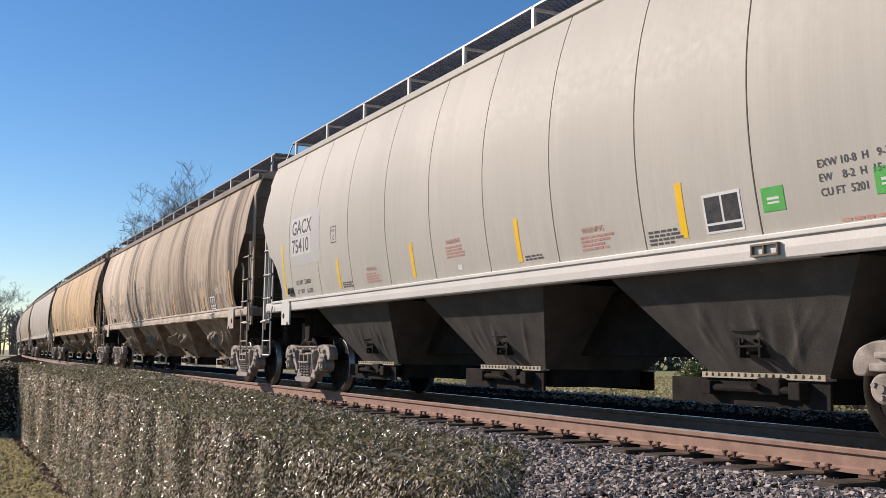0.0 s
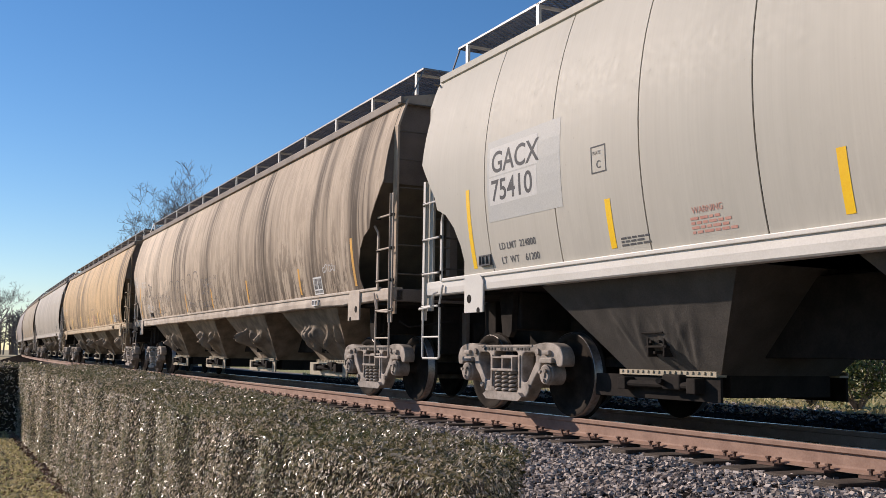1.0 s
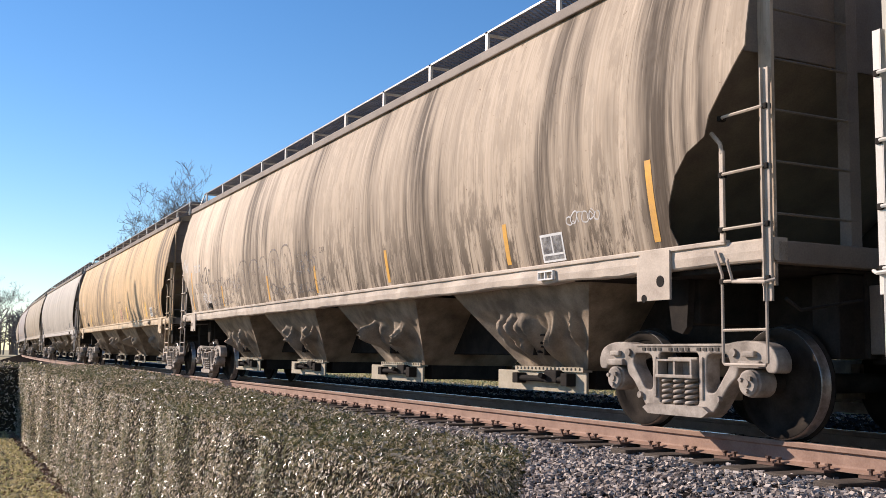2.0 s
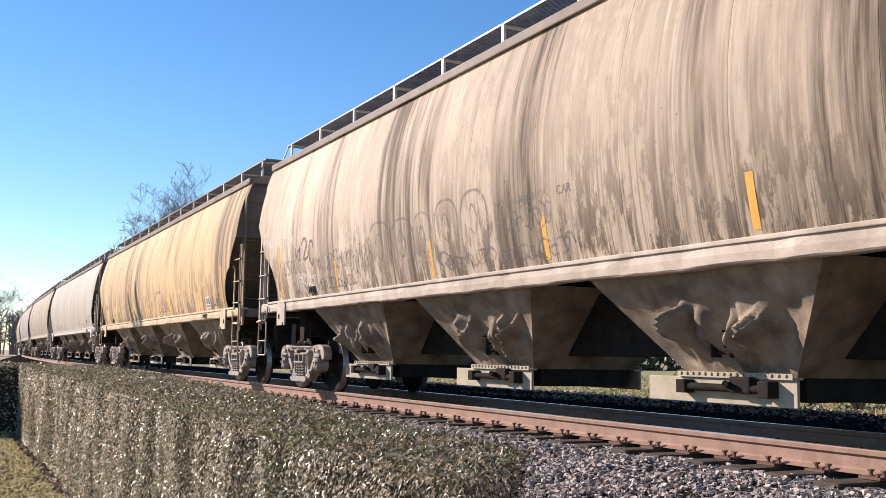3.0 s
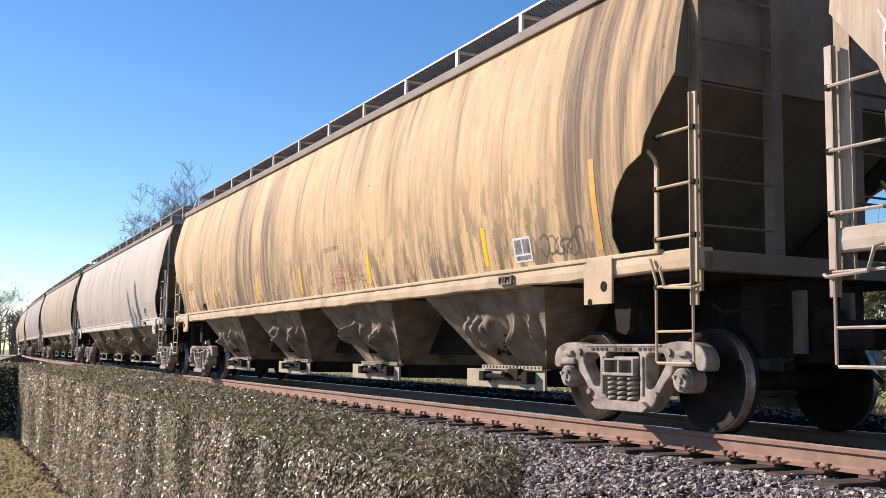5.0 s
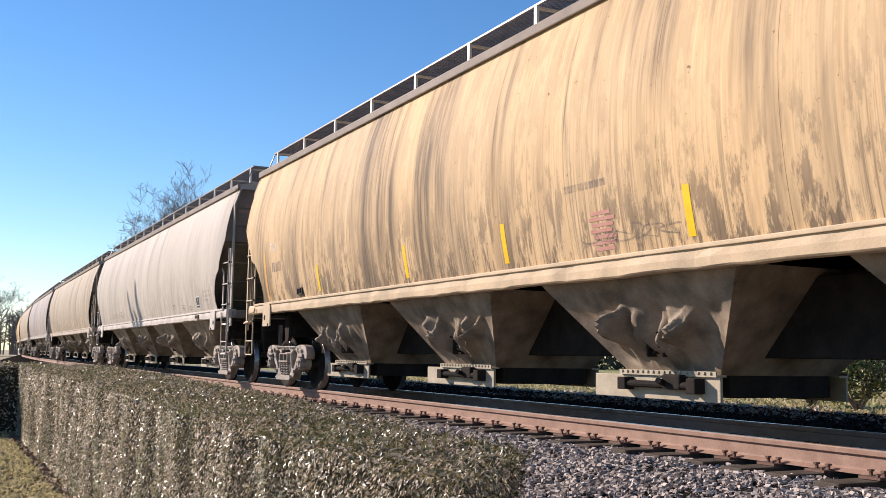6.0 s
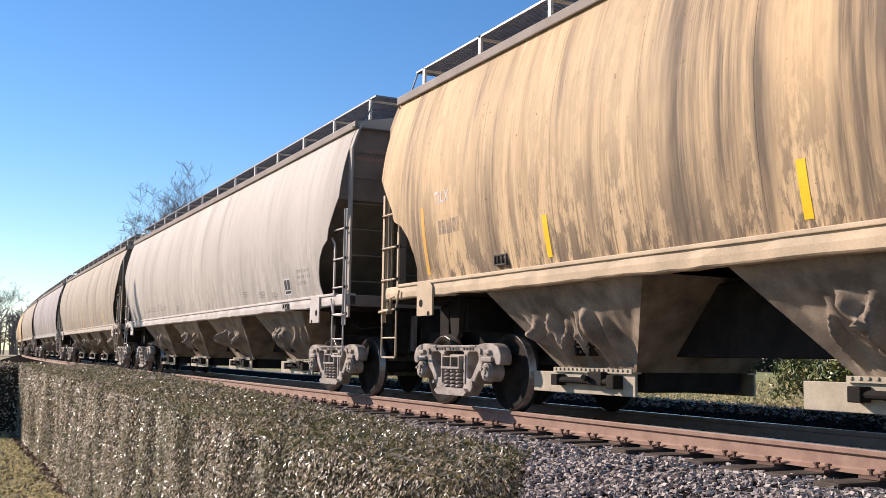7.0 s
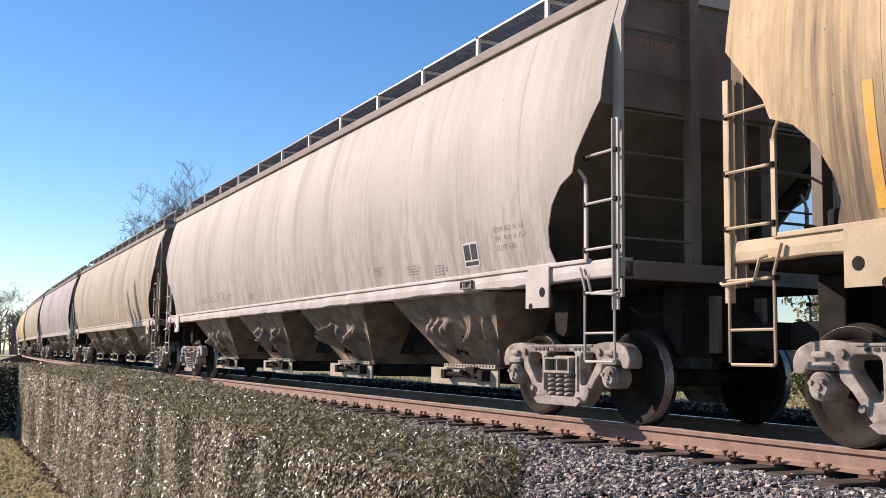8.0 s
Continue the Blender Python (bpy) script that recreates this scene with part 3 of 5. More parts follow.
        part("outlet", bm, M_DARK, f, "outlet throat, coloured dark for the shade behind the plates")
        bm = bmesh.new()
        tube(bm, [(-0.86, -0.42, 0.40), (-0.86, 0.55, 0.40)], 0.035, 10)
        box(bm, -0.91, -0.79, 0.50, 0.62, 0.34, 0.46, 0.01), box(bm, -0.90, -0.77, -0.30, -0.05, 0.36, 0.50, 0.02)
        tube(bm, [(-0.77, 0.0, 0.40), (-0.98, -0.1, 0.44)], 0.03, 8), box(bm, -0.91, -0.77, -0.52, -0.40, 0.33, 0.47, 0.01)
        part("gate_shaft", bm, M_DARK, f, "black capstan shaft")
        bm = bmesh.new()
        tube(bm, [(-0.90, -0.17, 0.88), (-0.965, -0.15, 0.885), (-0.965, 0.15, 0.885), (-0.90, 0.17, 0.88)], 0.010, 6)
        box(bm, -0.93, -0.80, -0.15, 0.15, 0.745, 0.765, 0.004), box(bm, -0.93, -0.80, -0.13, -0.105, 0.66, 0.85, 0.006), box(bm, -0.93, -0.80, 0.105, 0.13, 0.66, 0.85, 0.006)
        for yy, zz in ((-0.06, 0.80), (0.06, 0.80), (0.0, 0.70)):
            tube(bm, [(-0.80, yy, zz), (-0.945, yy, zz)], 0.016, 6)
        part("vibrator_bracket", bm, M_DARK, f, "dark bracket with a bent handle")
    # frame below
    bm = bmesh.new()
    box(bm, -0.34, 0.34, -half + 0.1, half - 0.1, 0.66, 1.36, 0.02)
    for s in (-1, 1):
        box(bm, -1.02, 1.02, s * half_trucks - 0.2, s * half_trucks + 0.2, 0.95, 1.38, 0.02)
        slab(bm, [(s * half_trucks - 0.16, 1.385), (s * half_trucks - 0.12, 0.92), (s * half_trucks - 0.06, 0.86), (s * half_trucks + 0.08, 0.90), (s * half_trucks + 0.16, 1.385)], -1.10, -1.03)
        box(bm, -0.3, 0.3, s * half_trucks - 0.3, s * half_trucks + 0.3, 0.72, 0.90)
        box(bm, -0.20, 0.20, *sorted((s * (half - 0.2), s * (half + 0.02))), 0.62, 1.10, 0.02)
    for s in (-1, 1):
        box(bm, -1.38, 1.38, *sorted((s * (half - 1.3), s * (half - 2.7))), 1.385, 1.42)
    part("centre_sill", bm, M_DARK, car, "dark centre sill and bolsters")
    # ends
    for e in (-1, 1):
        turn = pose(0, 0, 0, 0, 0, 0) if e < 0 else pose(0, 0, 0, 0, 0, 180)
        bm = bmesh.new()
        y = -half
        zs = [3.02 + 1.2 * k / 6 for k in range(7)]
        slab_x = [(side_x(z) + 0.012, z) for z in zs] + [(-side_x(z) - 0.012, z) for z in reversed(zs)]
        wall = [[bm.verts.new((x, yy, z)) for x, z in slab_x] for yy in (y + 0.165, y + 0.185)]
        bm.faces.new(wall[0]), bm.faces.new(wall[1])
        # end wall darker than the sides: its shade is coloured in with the grime
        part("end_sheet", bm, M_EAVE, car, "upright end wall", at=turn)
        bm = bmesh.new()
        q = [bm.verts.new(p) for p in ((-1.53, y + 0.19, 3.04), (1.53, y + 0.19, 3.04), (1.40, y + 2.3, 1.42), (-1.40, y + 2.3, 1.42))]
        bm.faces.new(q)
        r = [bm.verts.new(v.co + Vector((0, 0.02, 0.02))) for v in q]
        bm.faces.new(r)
        # the recess below the wall is shaded by this dark colour
        part("slope_sheet", bm, M_END, car, "sloping end sheet, coloured dark for grime and shade", at=turn)
        for s in (-1, 1):
            bm = bmesh.new()
            zs = [1.20, 2.2, 3.02] + [3.02 + 1.2 * k / 6 for k in range(1, 7)]
            edge = [(s * min(1.40, -side_x(max(z, 3.0)) - 0.005), z) for z in zs]
            a, b = ([bm.verts.new((x, yy, z)) for x, z in edge] for yy in (y + 0.03, y + 0.165))
            c, d = ([bm.verts.new((x - s * 0.03, yy, z)) for x, z in edge] for yy in (y + 0.03, y + 0.165))
            for k in range(len(zs) - 1):
                for p, q in ((a, b), (b, d), (d, c), (c, a)):
                    bm.faces.new((p[k], p[k + 1], q[k + 1], q[k]))
            part("corner_post", bm, base_paint, car, at=turn)
            bm = bmesh.new()
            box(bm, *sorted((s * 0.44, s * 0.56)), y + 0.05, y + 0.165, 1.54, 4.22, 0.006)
            # posts carry the end wall's coloured-in shade
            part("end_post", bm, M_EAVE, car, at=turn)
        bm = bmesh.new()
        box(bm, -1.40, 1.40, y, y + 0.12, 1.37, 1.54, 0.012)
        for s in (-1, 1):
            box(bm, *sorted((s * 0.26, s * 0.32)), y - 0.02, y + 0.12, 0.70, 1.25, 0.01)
        # end sill darkened along with the shaded end
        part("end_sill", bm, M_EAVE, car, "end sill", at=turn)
        # platform kept apart from the sill so that its colour can hold the shade
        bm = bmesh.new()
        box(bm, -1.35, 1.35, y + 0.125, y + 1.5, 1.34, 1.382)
        part("platform", bm, M_DARK, car, "end platform, coloured dark for the shade there", at=turn)
        bm = bmesh.new()
        tube(bm, [(-1.38, y + 0.09, 1.75), (-1.36, y + 0.06, 1.75), (-0.50, y + 0.06, 1.75), (-0.48, y + 0.09, 1.75)], 0.012, 6)
        rung = part("end_rung", bm, M_END, car, "thin steel end rung", at=turn)
        for k in range(1, 14):
            again(rung, turn @ pose(1.86 * (k % 2), 0, 0.40 * (k // 2)))
        # corner ladders: one by the near corner, one by the far corner of this end
        for s in (-1, 1):
            bm = bmesh.new()
            x = s * 1.455
            box(bm, x - 0.012, x + 0.012, y, y + 0.065, 1.08, 2.86, 0.004)
            box(bm, x - 0.035, x + 0.012, y + 0.055, y + 0.065, 1.08, 2.86)
            box(bm, x - 0.012, x + 0.012, y + 0.50, y + 0.545, 1.56, 2.30, 0.004)
            tube(bm, [(x, y + 0.522, 2.28), (x, y + 0.54, 2.36), (x + s * 0.02, y + 0.62, 2.46)], 0.018, 6)
            for z in (1.25, 1.66, 2.10, 2.56):
                tube(bm, [(x - s * 0.012, y + 0.03, z), (x + s * 0.03, y + 0.05, z), (x + s * 0.03, y + 0.48, z), (x - s * 0.012, y + 0.525, z)], 0.013, 6)
            old = len(bm.faces)
            for z in (1.25, 1.66, 2.10, 2.56):
                for yy in (y + 0.03, y + 0.52):
                    box(bm, x - 0.03, x + 0.03, yy - 0.022, yy + 0.022, z - 0.022, z + 0.022, 0.008)
            bm.faces.ensure_lookup_table()
            for f in bm.faces[old:]:
                f.material_index = 1
            part("corner_ladder", bm, [base_sill, M_DARK], car, "corner ladder of flat stiles and round rungs", at=turn)
        for s in (-1, 1):
            bm = bmesh.new()
            x = s * 1.47
            tube(bm, [(x, y + 0.05, 1.24), (x, y + 0.05, 0.62), (x, y + 0.07, 0.605), (x, y + 0.50, 0.605), (x, y + 0.52, 0.62), (x, y + 0.52, 1.30), (x, y + 0.60, 1.50)], 0.014, 6)
            tube(bm, [(x, y + 0.05, 0.87), (x, y + 0.52, 0.87)], 0.012, 6)
            tube(bm, [(x, y - 0.04, 1.24), (x + s * 0.04, y + 0.02, 1.22), (x + s * 0.04, y + 0.36, 1.24), (x + s * 0.04, y + 0.42, 1.40), (x, y + 0.46, 1.42)], 0.014, 6)
            part("stirrup", bm, base_sill, car, "hanging sill step of bent rod", at=turn)
        for s in (-1, 1):
            bm = bmesh.new()
            outline = [(1.16, 1.56), (1.16, 1.14), (1.60, 1.14), (1.60, 1.50), (1.54, 1.56)]
            slab(bm, [(y + a, z) for a, z in outline], *sorted((s * 1.446, s * 1.47)))
            part("jacking_pad", bm, base_sill, car, "jacking plate with a round hole", at=turn)
        # the plates are solid: near-black discs draw the shade of their holes
        for s in (-1, 1):
            bm = bmesh.new()
            tube(bm, [(s * 1.468, y + 1.28, 1.30), (s * 1.474, y + 1.28, 1.30)], 0.05, 14)
            part("pad_hole", bm, M_DARK, car, "dark disc in place of a hole's shade", at=turn)
            bm = bmesh.new()
            tube(bm, [(s * 1.468, y + 1.50, 1.16), (s * 1.474, y + 1.50, 1.16)], 0.035, 12)
            part("pad_hole", bm, M_DARK, car, "dark disc in place of a hole's shade", at=turn)
        bm = bmesh.new()
        tube(bm, [(0, y + 0.2, 0.86), (0, y - 0.25, 0.86)], 0.10, 8)
        box(bm, -0.17, 0.15, y - 0.62, y - 0.25, 0.74, 0.99, 0.04)
        tube(bm, [(0.25, y + 0.05, 0.85), (0.27, y - 0.12, 0.62), (0.1, y - 0.45, 0.48)], 0.022, 6)
        tube(bm, [(-0.5, y + 0.02, 1.12), (-1.2, y - 0.02, 1.02), (-1.35, y - 0.02, 1.10)], 0.014, 6)
        box(bm, -0.62, 0.62, y + 0.14, y + 0.42, 0.66, 1.335, 0.02)
        part("coupler", bm, M_DARK, car, "cast coupler with an air hose", at=turn)
        # roof walk supports
    bm = bmesh.new()
    lathe(bm, [(-0.55, 0.001), (-0.55, 0.16), (0.55, 0.16), (0.55, 0.001)], 16)
    bm.transform(Matrix.Translation((0.1, half - 0.75, 1.66)))
    box(bm, -0.95, -0.6, half - 0.9, half - 0.55, 1.45, 1.80, 0.03), box(bm, -0.5, -0.36, half - 0.42, half - 0.3, 1.4, 2.6, 0.01)
    tube(bm, [(-0.75, half - 0.7, 1.75), (-0.9, half - 0.8, 2.05), (-0.6, half - 1.0, 2.2), (0.4, half - 0.9, 2.1)], 0.02, 6)
    part("brake_gear", bm, M_DARK, car, "black brake reservoir, valve and pipes")
    n = round(2 * half / 1.72)
    bm = bmesh.new()
    box(bm, -1.02, -0.985, -0.03, 0.03, 4.36, 4.70)
    box(bm, -1.0, -0.08, -0.02, 0.02, 4.645, 4.675)
    first = part("walk_post", bm, M_POST, car, "pale flat running-board bracket", at=pose(0, -half + 0.30, 0))
    for k in range(1, 2 * n + 2):
        y = -half + 0.30 + (2 * half - 0.60) * (k // 2) / n
        again(first, pose(0, y, 0, 0, 0, 180 * (k % 2)))
    bm = bmesh.new()
    for s in (-1, 1):
        box(bm, *sorted((s * 1.0, s * 1.02)), -half + 0.05, half - 0.05, 4.675, 4.70)
        box(bm, *sorted((s * 0.07, s * 0.08)), -half + 0.05, half - 0.05, 4.675, 4.70)
    for e in (-1, 1):
        box(bm, -1.0, 1.0, *sorted((e * (half - 0.05), e * (half - 0.07))), 4.675, 4.70)
        for s in (-1, 1):
            tube(bm, [(s * 1.0, e * (half - 0.07), 4.68), (s * 1.15, e * (half - 0.12), 4.30)], 0.012, 6)
    part("board_edge", bm, M_GRATE, car, "grey edging of the running boards")
    ob = new("running_board", grating_mesh(2 * half - 0.1))
    ob.parent = car
    ob["label"] = "dark expanded-metal running boards"
    for s in (-1, 1):
        add_truck(car, s * half_trucks)
    return car


def repaint(car, key):
    """Give a wagon its own paint; the meshes stay shared."""
    for o in car.children_recursive:
        for slot in slots_of(o):
            if slot.material in PAINTS.values():
                slot.link = "OBJECT"
                slot.material = PAINTS[key]
            elif slot.material in SILLS.values():
                slot.link = "OBJECT"
                slot.material = SILLS[key]


def slots_of(o):
    return o.material_slots if o.type == "MESH" else ()


def stripe(car, y, z0, z1, material=None, w=0.10):
    bm = bmesh.new()
    decal(bm, y - w / 2, y + w / 2, z0, z1, 0.005, 5, 1)
    return part("reflector", bm, material or M_YELLOW, car, "upright yellow reflective strip")


# the wagons in order, front first: paint, centre along the track at the start
SHORT_HALF, LONG_HALF = 6.53, 8.60
newer = build_hopper(SHORT_HALF, 3, 11, True)
tagged(newer, "clean pale grey covered hopper wagon with black lettering and yellow strips", "railway wagon", "wagons of the train")
long_car = build_hopper(LONG_HALF, 4, 14, False)
WAGONS = [(newer, 10.47)]
LOOKS = [("brown", 29.54, "grimy grey-brown covered hopper wagon with graffiti and dark rain streaks"),
         ("tan", 51.08, "yellow-tan covered hopper wagon with dark soot streaks"),
         ("white", 72.65, "dusty off-white covered hopper wagon with faded lettering"),
         ("buff", 94.2, "faded buff covered hopper wagon with light streaks"),
         ("grey", 115.8, "dull grey covered hopper wagon streaked with dirt"),
         ("buff", 137.4, "faded buff covered hopper wagon far down the train"),
         ("tan", 159.0, "yellow-tan covered hopper wagon far down the train"),
         ("white", 180.6, "dusty off-white covered hopper wagon far down the train"),
         ("brown", 202.2, "grimy brown covered hopper wagon far down the train")]
for k, (key, s, text) in enumerate(LOOKS):
    c = long_car if k == 0 else copy_thing(long_car, pose(0, 0, 0))
    repaint(c, key)
    tagged(c, text, "railway wagon", "wagons of the train")
    WAGONS.append((c, s))
CAR_A, CAR_B, CAR_C, CAR_D, CAR_E = (WAGONS[k][0] for k in range(5))
# ---- plants: many small leaves over dark cores ----
def leaf_paint(name, tones, rough, green=0.0, gloss=0.5, glow_through=0.0):
    """Leaves, each with a tone of its own."""
    m, t, bs = nodes_of(name)
    geo = t.nodes.new("ShaderNodeNewGeometry")
    c = ramp(t, geo.outputs["Random Per Island"], [((k + 0.5) / len(tones), v) for k, v in enumerate(tones)])
    if green:
        patch = noise_of(t, coords(t, (1, 1, 0.6)), 1.7, 3)
        c = mix(t, ramp(t, patch, [(0.46, 0.0), (0.64, green)]), c, (0.13, 0.17, 0.045))
    t.links.new(c, bs.inputs["Base Color"])
    bs.inputs["Roughness"].default_value = rough
    bs.inputs["Specular IOR Level"].default_value = gloss
    if glow_through:
        tr = t.nodes.new("ShaderNodeBsdfTranslucent")
        ms = t.nodes.new("ShaderNodeMixShader")
        ms.inputs[0].default_value = glow_through
        t.links.new(c, tr.inputs["Color"])
        t.links.new(bs.outputs[0], ms.inputs[1])
        t.links.new(tr.outputs[0], ms.inputs[2])
        t.links.new(ms.outputs[0], t.nodes["Material Output"].inputs["Surface"])
    return m


M_HEDGE = leaf_paint("waxy_hedge_leaves", [(0.065, 0.065, 0.027), (0.17, 0.16, 0.075), (0.37, 0.32, 0.20), (0.58, 0.48, 0.36), (0.82, 0.72, 0.61)], 0.30, 0.3, 0.8, 0.30)
M_HEDGETOP = leaf_paint("green_hedge_leaves", [(0.05, 0.05, 0.02), (0.14, 0.13, 0.055), (0.28, 0.235, 0.13), (0.62, 0.52, 0.40)], 0.30, 0.35, 0.8, 0.26)
M_SHRUB = leaf_paint("shrub_leaves", [(0.06, 0.10, 0.025), (0.12, 0.17, 0.04), (0.22, 0.25, 0.07), (0.30, 0.27, 0.12)], 0.45)
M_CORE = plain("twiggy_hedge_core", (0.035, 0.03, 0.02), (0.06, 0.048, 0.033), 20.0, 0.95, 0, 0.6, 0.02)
M_LITTER = leaf_paint("fallen_leaves", [(0.16, 0.09, 0.055), (0.26, 0.15, 0.10), (0.34, 0.22, 0.16), (0.22, 0.17, 0.09)], 0.7)
M_BLADES = leaf_paint("grass_blades", [(0.34, 0.31, 0.14), (0.48, 0.42, 0.23), (0.58, 0.49, 0.30), (0.42, 0.38, 0.19)], 0.7, 0.0, 0.3, 0.4)
M_STONES = leaf_paint("crushed_stone", [(0.14, 0.122, 0.112), (0.27, 0.237, 0.215), (0.40, 0.355, 0.32), (0.50, 0.445, 0.395), (0.24, 0.195, 0.17), (0.64, 0.565, 0.495)], 0.85, 0.0, 0.15)
# crushed stone darkened to hold the shade under and behind the train
M_SHADESTONE = leaf_paint("oily_stone", [(0.014, 0.012, 0.011), (0.022, 0.019, 0.017), (0.032, 0.027, 0.024)], 1.0, 0.0, 0.0)
M_BARK = plain("grey_bark", (0.20, 0.175, 0.16), (0.30, 0.27, 0.25), 6.0, 0.9, 0, 0.8, 0.02)


def mesh_from(name, verts, faces, material):
    me = bpy.data.meshes.new(name)
    n_f, k = faces.shape
    me.vertices.add(len(verts)), me.loops.add(n_f * k), me.polygons.add(n_f)
    me.vertices.foreach_set("co", verts.astype(np.float32).ravel())
    me.loops.foreach_set("vertex_index", faces.astype(np.int32).ravel())
    me.polygons.foreach_set("loop_start", np.arange(0, n_f * k, k, dtype=np.int32))
    me.update(calc_edges=True)
    me.shade_flat()
    me.materials.append(material)
    return me


def leaves(name, places, out, sizes, material, rng, wild=0.9):
    """A folded leaf at each place, turned loosely outwards."""
    n = len(places)
    d = out + rng.normal(0, wild, (n, 3))
    d /= np.linalg.norm(d, axis=1)[:, None] + 1e-9
    a = rng.normal(0, 1, (n, 3))
    a -= d * (a * d).sum(1)[:, None]
    a /= np.linalg.norm(a, axis=1)[:, None] + 1e-9
    b = np.cross(d, a)
    s = sizes[:, None]
    v = np.stack([places - a * s, places + b * s * 0.42 + d * s * 0.16, places + a * s, places - b * s * 0.42 + d * s * 0.16], 1).reshape(-1, 3)
    i = np.arange(n)[:, None] * 4
    f = np.concatenate([i + np.array([[0, 1, 2]]), i + np.array([[0, 2, 3]])])
    return mesh_from(name, v, f, material)


def hedge(footprint, z0, z_top, label, density, size, seed):
    """A clipped hedge: footprint corners (x, y) anticlockwise from above, top height by y."""
    rng = np.random.default_rng(seed)
    bm = bmesh.new()
    n = len(footprint)
    c = Vector((sum(p[0] for p in footprint) / n, sum(p[1] for p in footprint) / n))
    half_w = max(abs(p[0] - c.x) for p in footprint)
    def inset(p):
        q = Vector(p) - c
        return c + Vector((q.x * (1 - min(0.5, 0.15 / half_w)), q.y - math.copysign(min(0.15, abs(q.y) * 0.4), q.y)))
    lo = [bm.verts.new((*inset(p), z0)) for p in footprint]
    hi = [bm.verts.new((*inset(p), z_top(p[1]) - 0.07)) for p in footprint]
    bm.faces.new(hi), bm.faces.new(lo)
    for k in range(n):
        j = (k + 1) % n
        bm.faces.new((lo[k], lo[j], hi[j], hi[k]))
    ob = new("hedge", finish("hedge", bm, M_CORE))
    tagged(ob, label, "hedge")
    pts, outs, szs, tpts, touts, tszs = [], [], [], [], [], []
    for k in range(n):
        a, b = np.array(footprint[k]), np.array(footprint[(k + 1) % n])
        length = np.linalg.norm(b - a)
        nrm = np.array([(b - a)[1], -(b - a)[0]]) / length
        count = int(length * (z_top(a[1]) - z0) * density)
        u, w = rng.random(count), rng.random(count)
        p = a + (b - a) * u[:, None]
        zt = np.array([z_top(v) for v in p[:, 1]])
        z = z0 + (zt - z0) * w
        lump = np.array([0.05 * noise.noise((x * 1.3, y * 1.3, q * 0.8)) + 0.065 * noise.noise((x * 3.2, y * 3.2, q * 0.7)) for (x, y), q in zip(p, z)])
        off = lump + rng.normal(0, 0.013, count)
        dist = np.hypot(p[:, 0], p[:, 1])
        keep = rng.random(count) < np.clip(7.0 / dist, 0.25, 1.0)
        full = np.column_stack([p + nrm * off[:, None], z])
        pts.append(full[keep]), outs.append(np.tile([nrm[0] * 1.2, nrm[1] * 1.2 + 0.35, 0.6], (keep.sum(), 1)))
        szs.append((size * rng.uniform(0.7, 1.35, count) * np.clip(dist / 7.0, 1.0, 2.2) ** 0.5)[keep])
    xs, ys = [p[0] for p in footprint], [p[1] for p in footprint]
    count = int((max(xs) - min(xs)) * (max(ys) - min(ys)) * density)
    q = np.column_stack([rng.uniform(min(xs), max(xs), count), rng.uniform(min(ys), max(ys), count)])
    inside = np.ones(count, bool)
    for k in range(n):
        a, b = np.array(footprint[k]), np.array(footprint[(k + 1) % n])
        inside &= ((b - a)[0] * (q[:, 1] - a[1]) - (b - a)[1] * (q[:, 0] - a[0])) > 0
    q = q[inside]
    dist = np.hypot(q[:, 0], q[:, 1])
    keep = rng.random(len(q)) < np.clip(7.0 / dist, 0.25, 1.0)
    q, dist = q[keep], dist[keep]
    z = np.array([z_top(y) + 0.03 * noise.noise((x * 1.5, y * 1.5, 3.0)) + 0.02 * noise.noise((x * 5, y * 5, 7.0)) for x, y in q]) + np.abs(rng.normal(0, 0.022, len(q))) - 0.02
    tops = np.column_stack([q, z])
    a = new("leaves", leaves("leaves", np.concatenate(pts), np.concatenate(outs), np.concatenate(szs), M_HEDGE, rng, 0.55))
    b = new("leaves", leaves("leaves", tops, np.tile([-0.3, 0.6, 1.0], (len(q), 1)), size * rng.uniform(0.7, 1.3, len(q)) * np.clip(dist / 7.0, 1.0, 2.2) ** 0.5, M_HEDGETOP, rng))
    for o, text in ((a, "waxy olive and brown leaves on the clipped sides"), (b, "greener leaves on the clipped top")):
        o.parent = ob
        tagged(o, text, "", "", "stuff")
    return ob


def long_top(y):
    return 0.24 + 0.0055 * (y - 3.0)


hedge([(1.42, 2.72), (2.22, 3.55), (2.5, 7.0), (2.85, 12.0), (3.0, 20.6), (1.5, 20.6)], -0.93, long_top, "long clipped evergreen hedge with olive, half-browned leaves beside the track", 6200, 0.0125, 5)
hedge([(1.62, 1.6), (2.9, 1.6), (2.75, 3.2), (2.3, 3.45), (1.75, 2.85)], -0.93, lambda y: -0.01, "low green shrub clipped flat beside the ballast", 6500, 0.0115, 6)
hedge([(-9.0, 20.8), (1.9, 20.8), (1.9, 21.8), (-9.0, 21.8)], -0.95, lambda y: 0.36, "clipped hedge across the lawn, in shade", 1500, 0.02, 7)


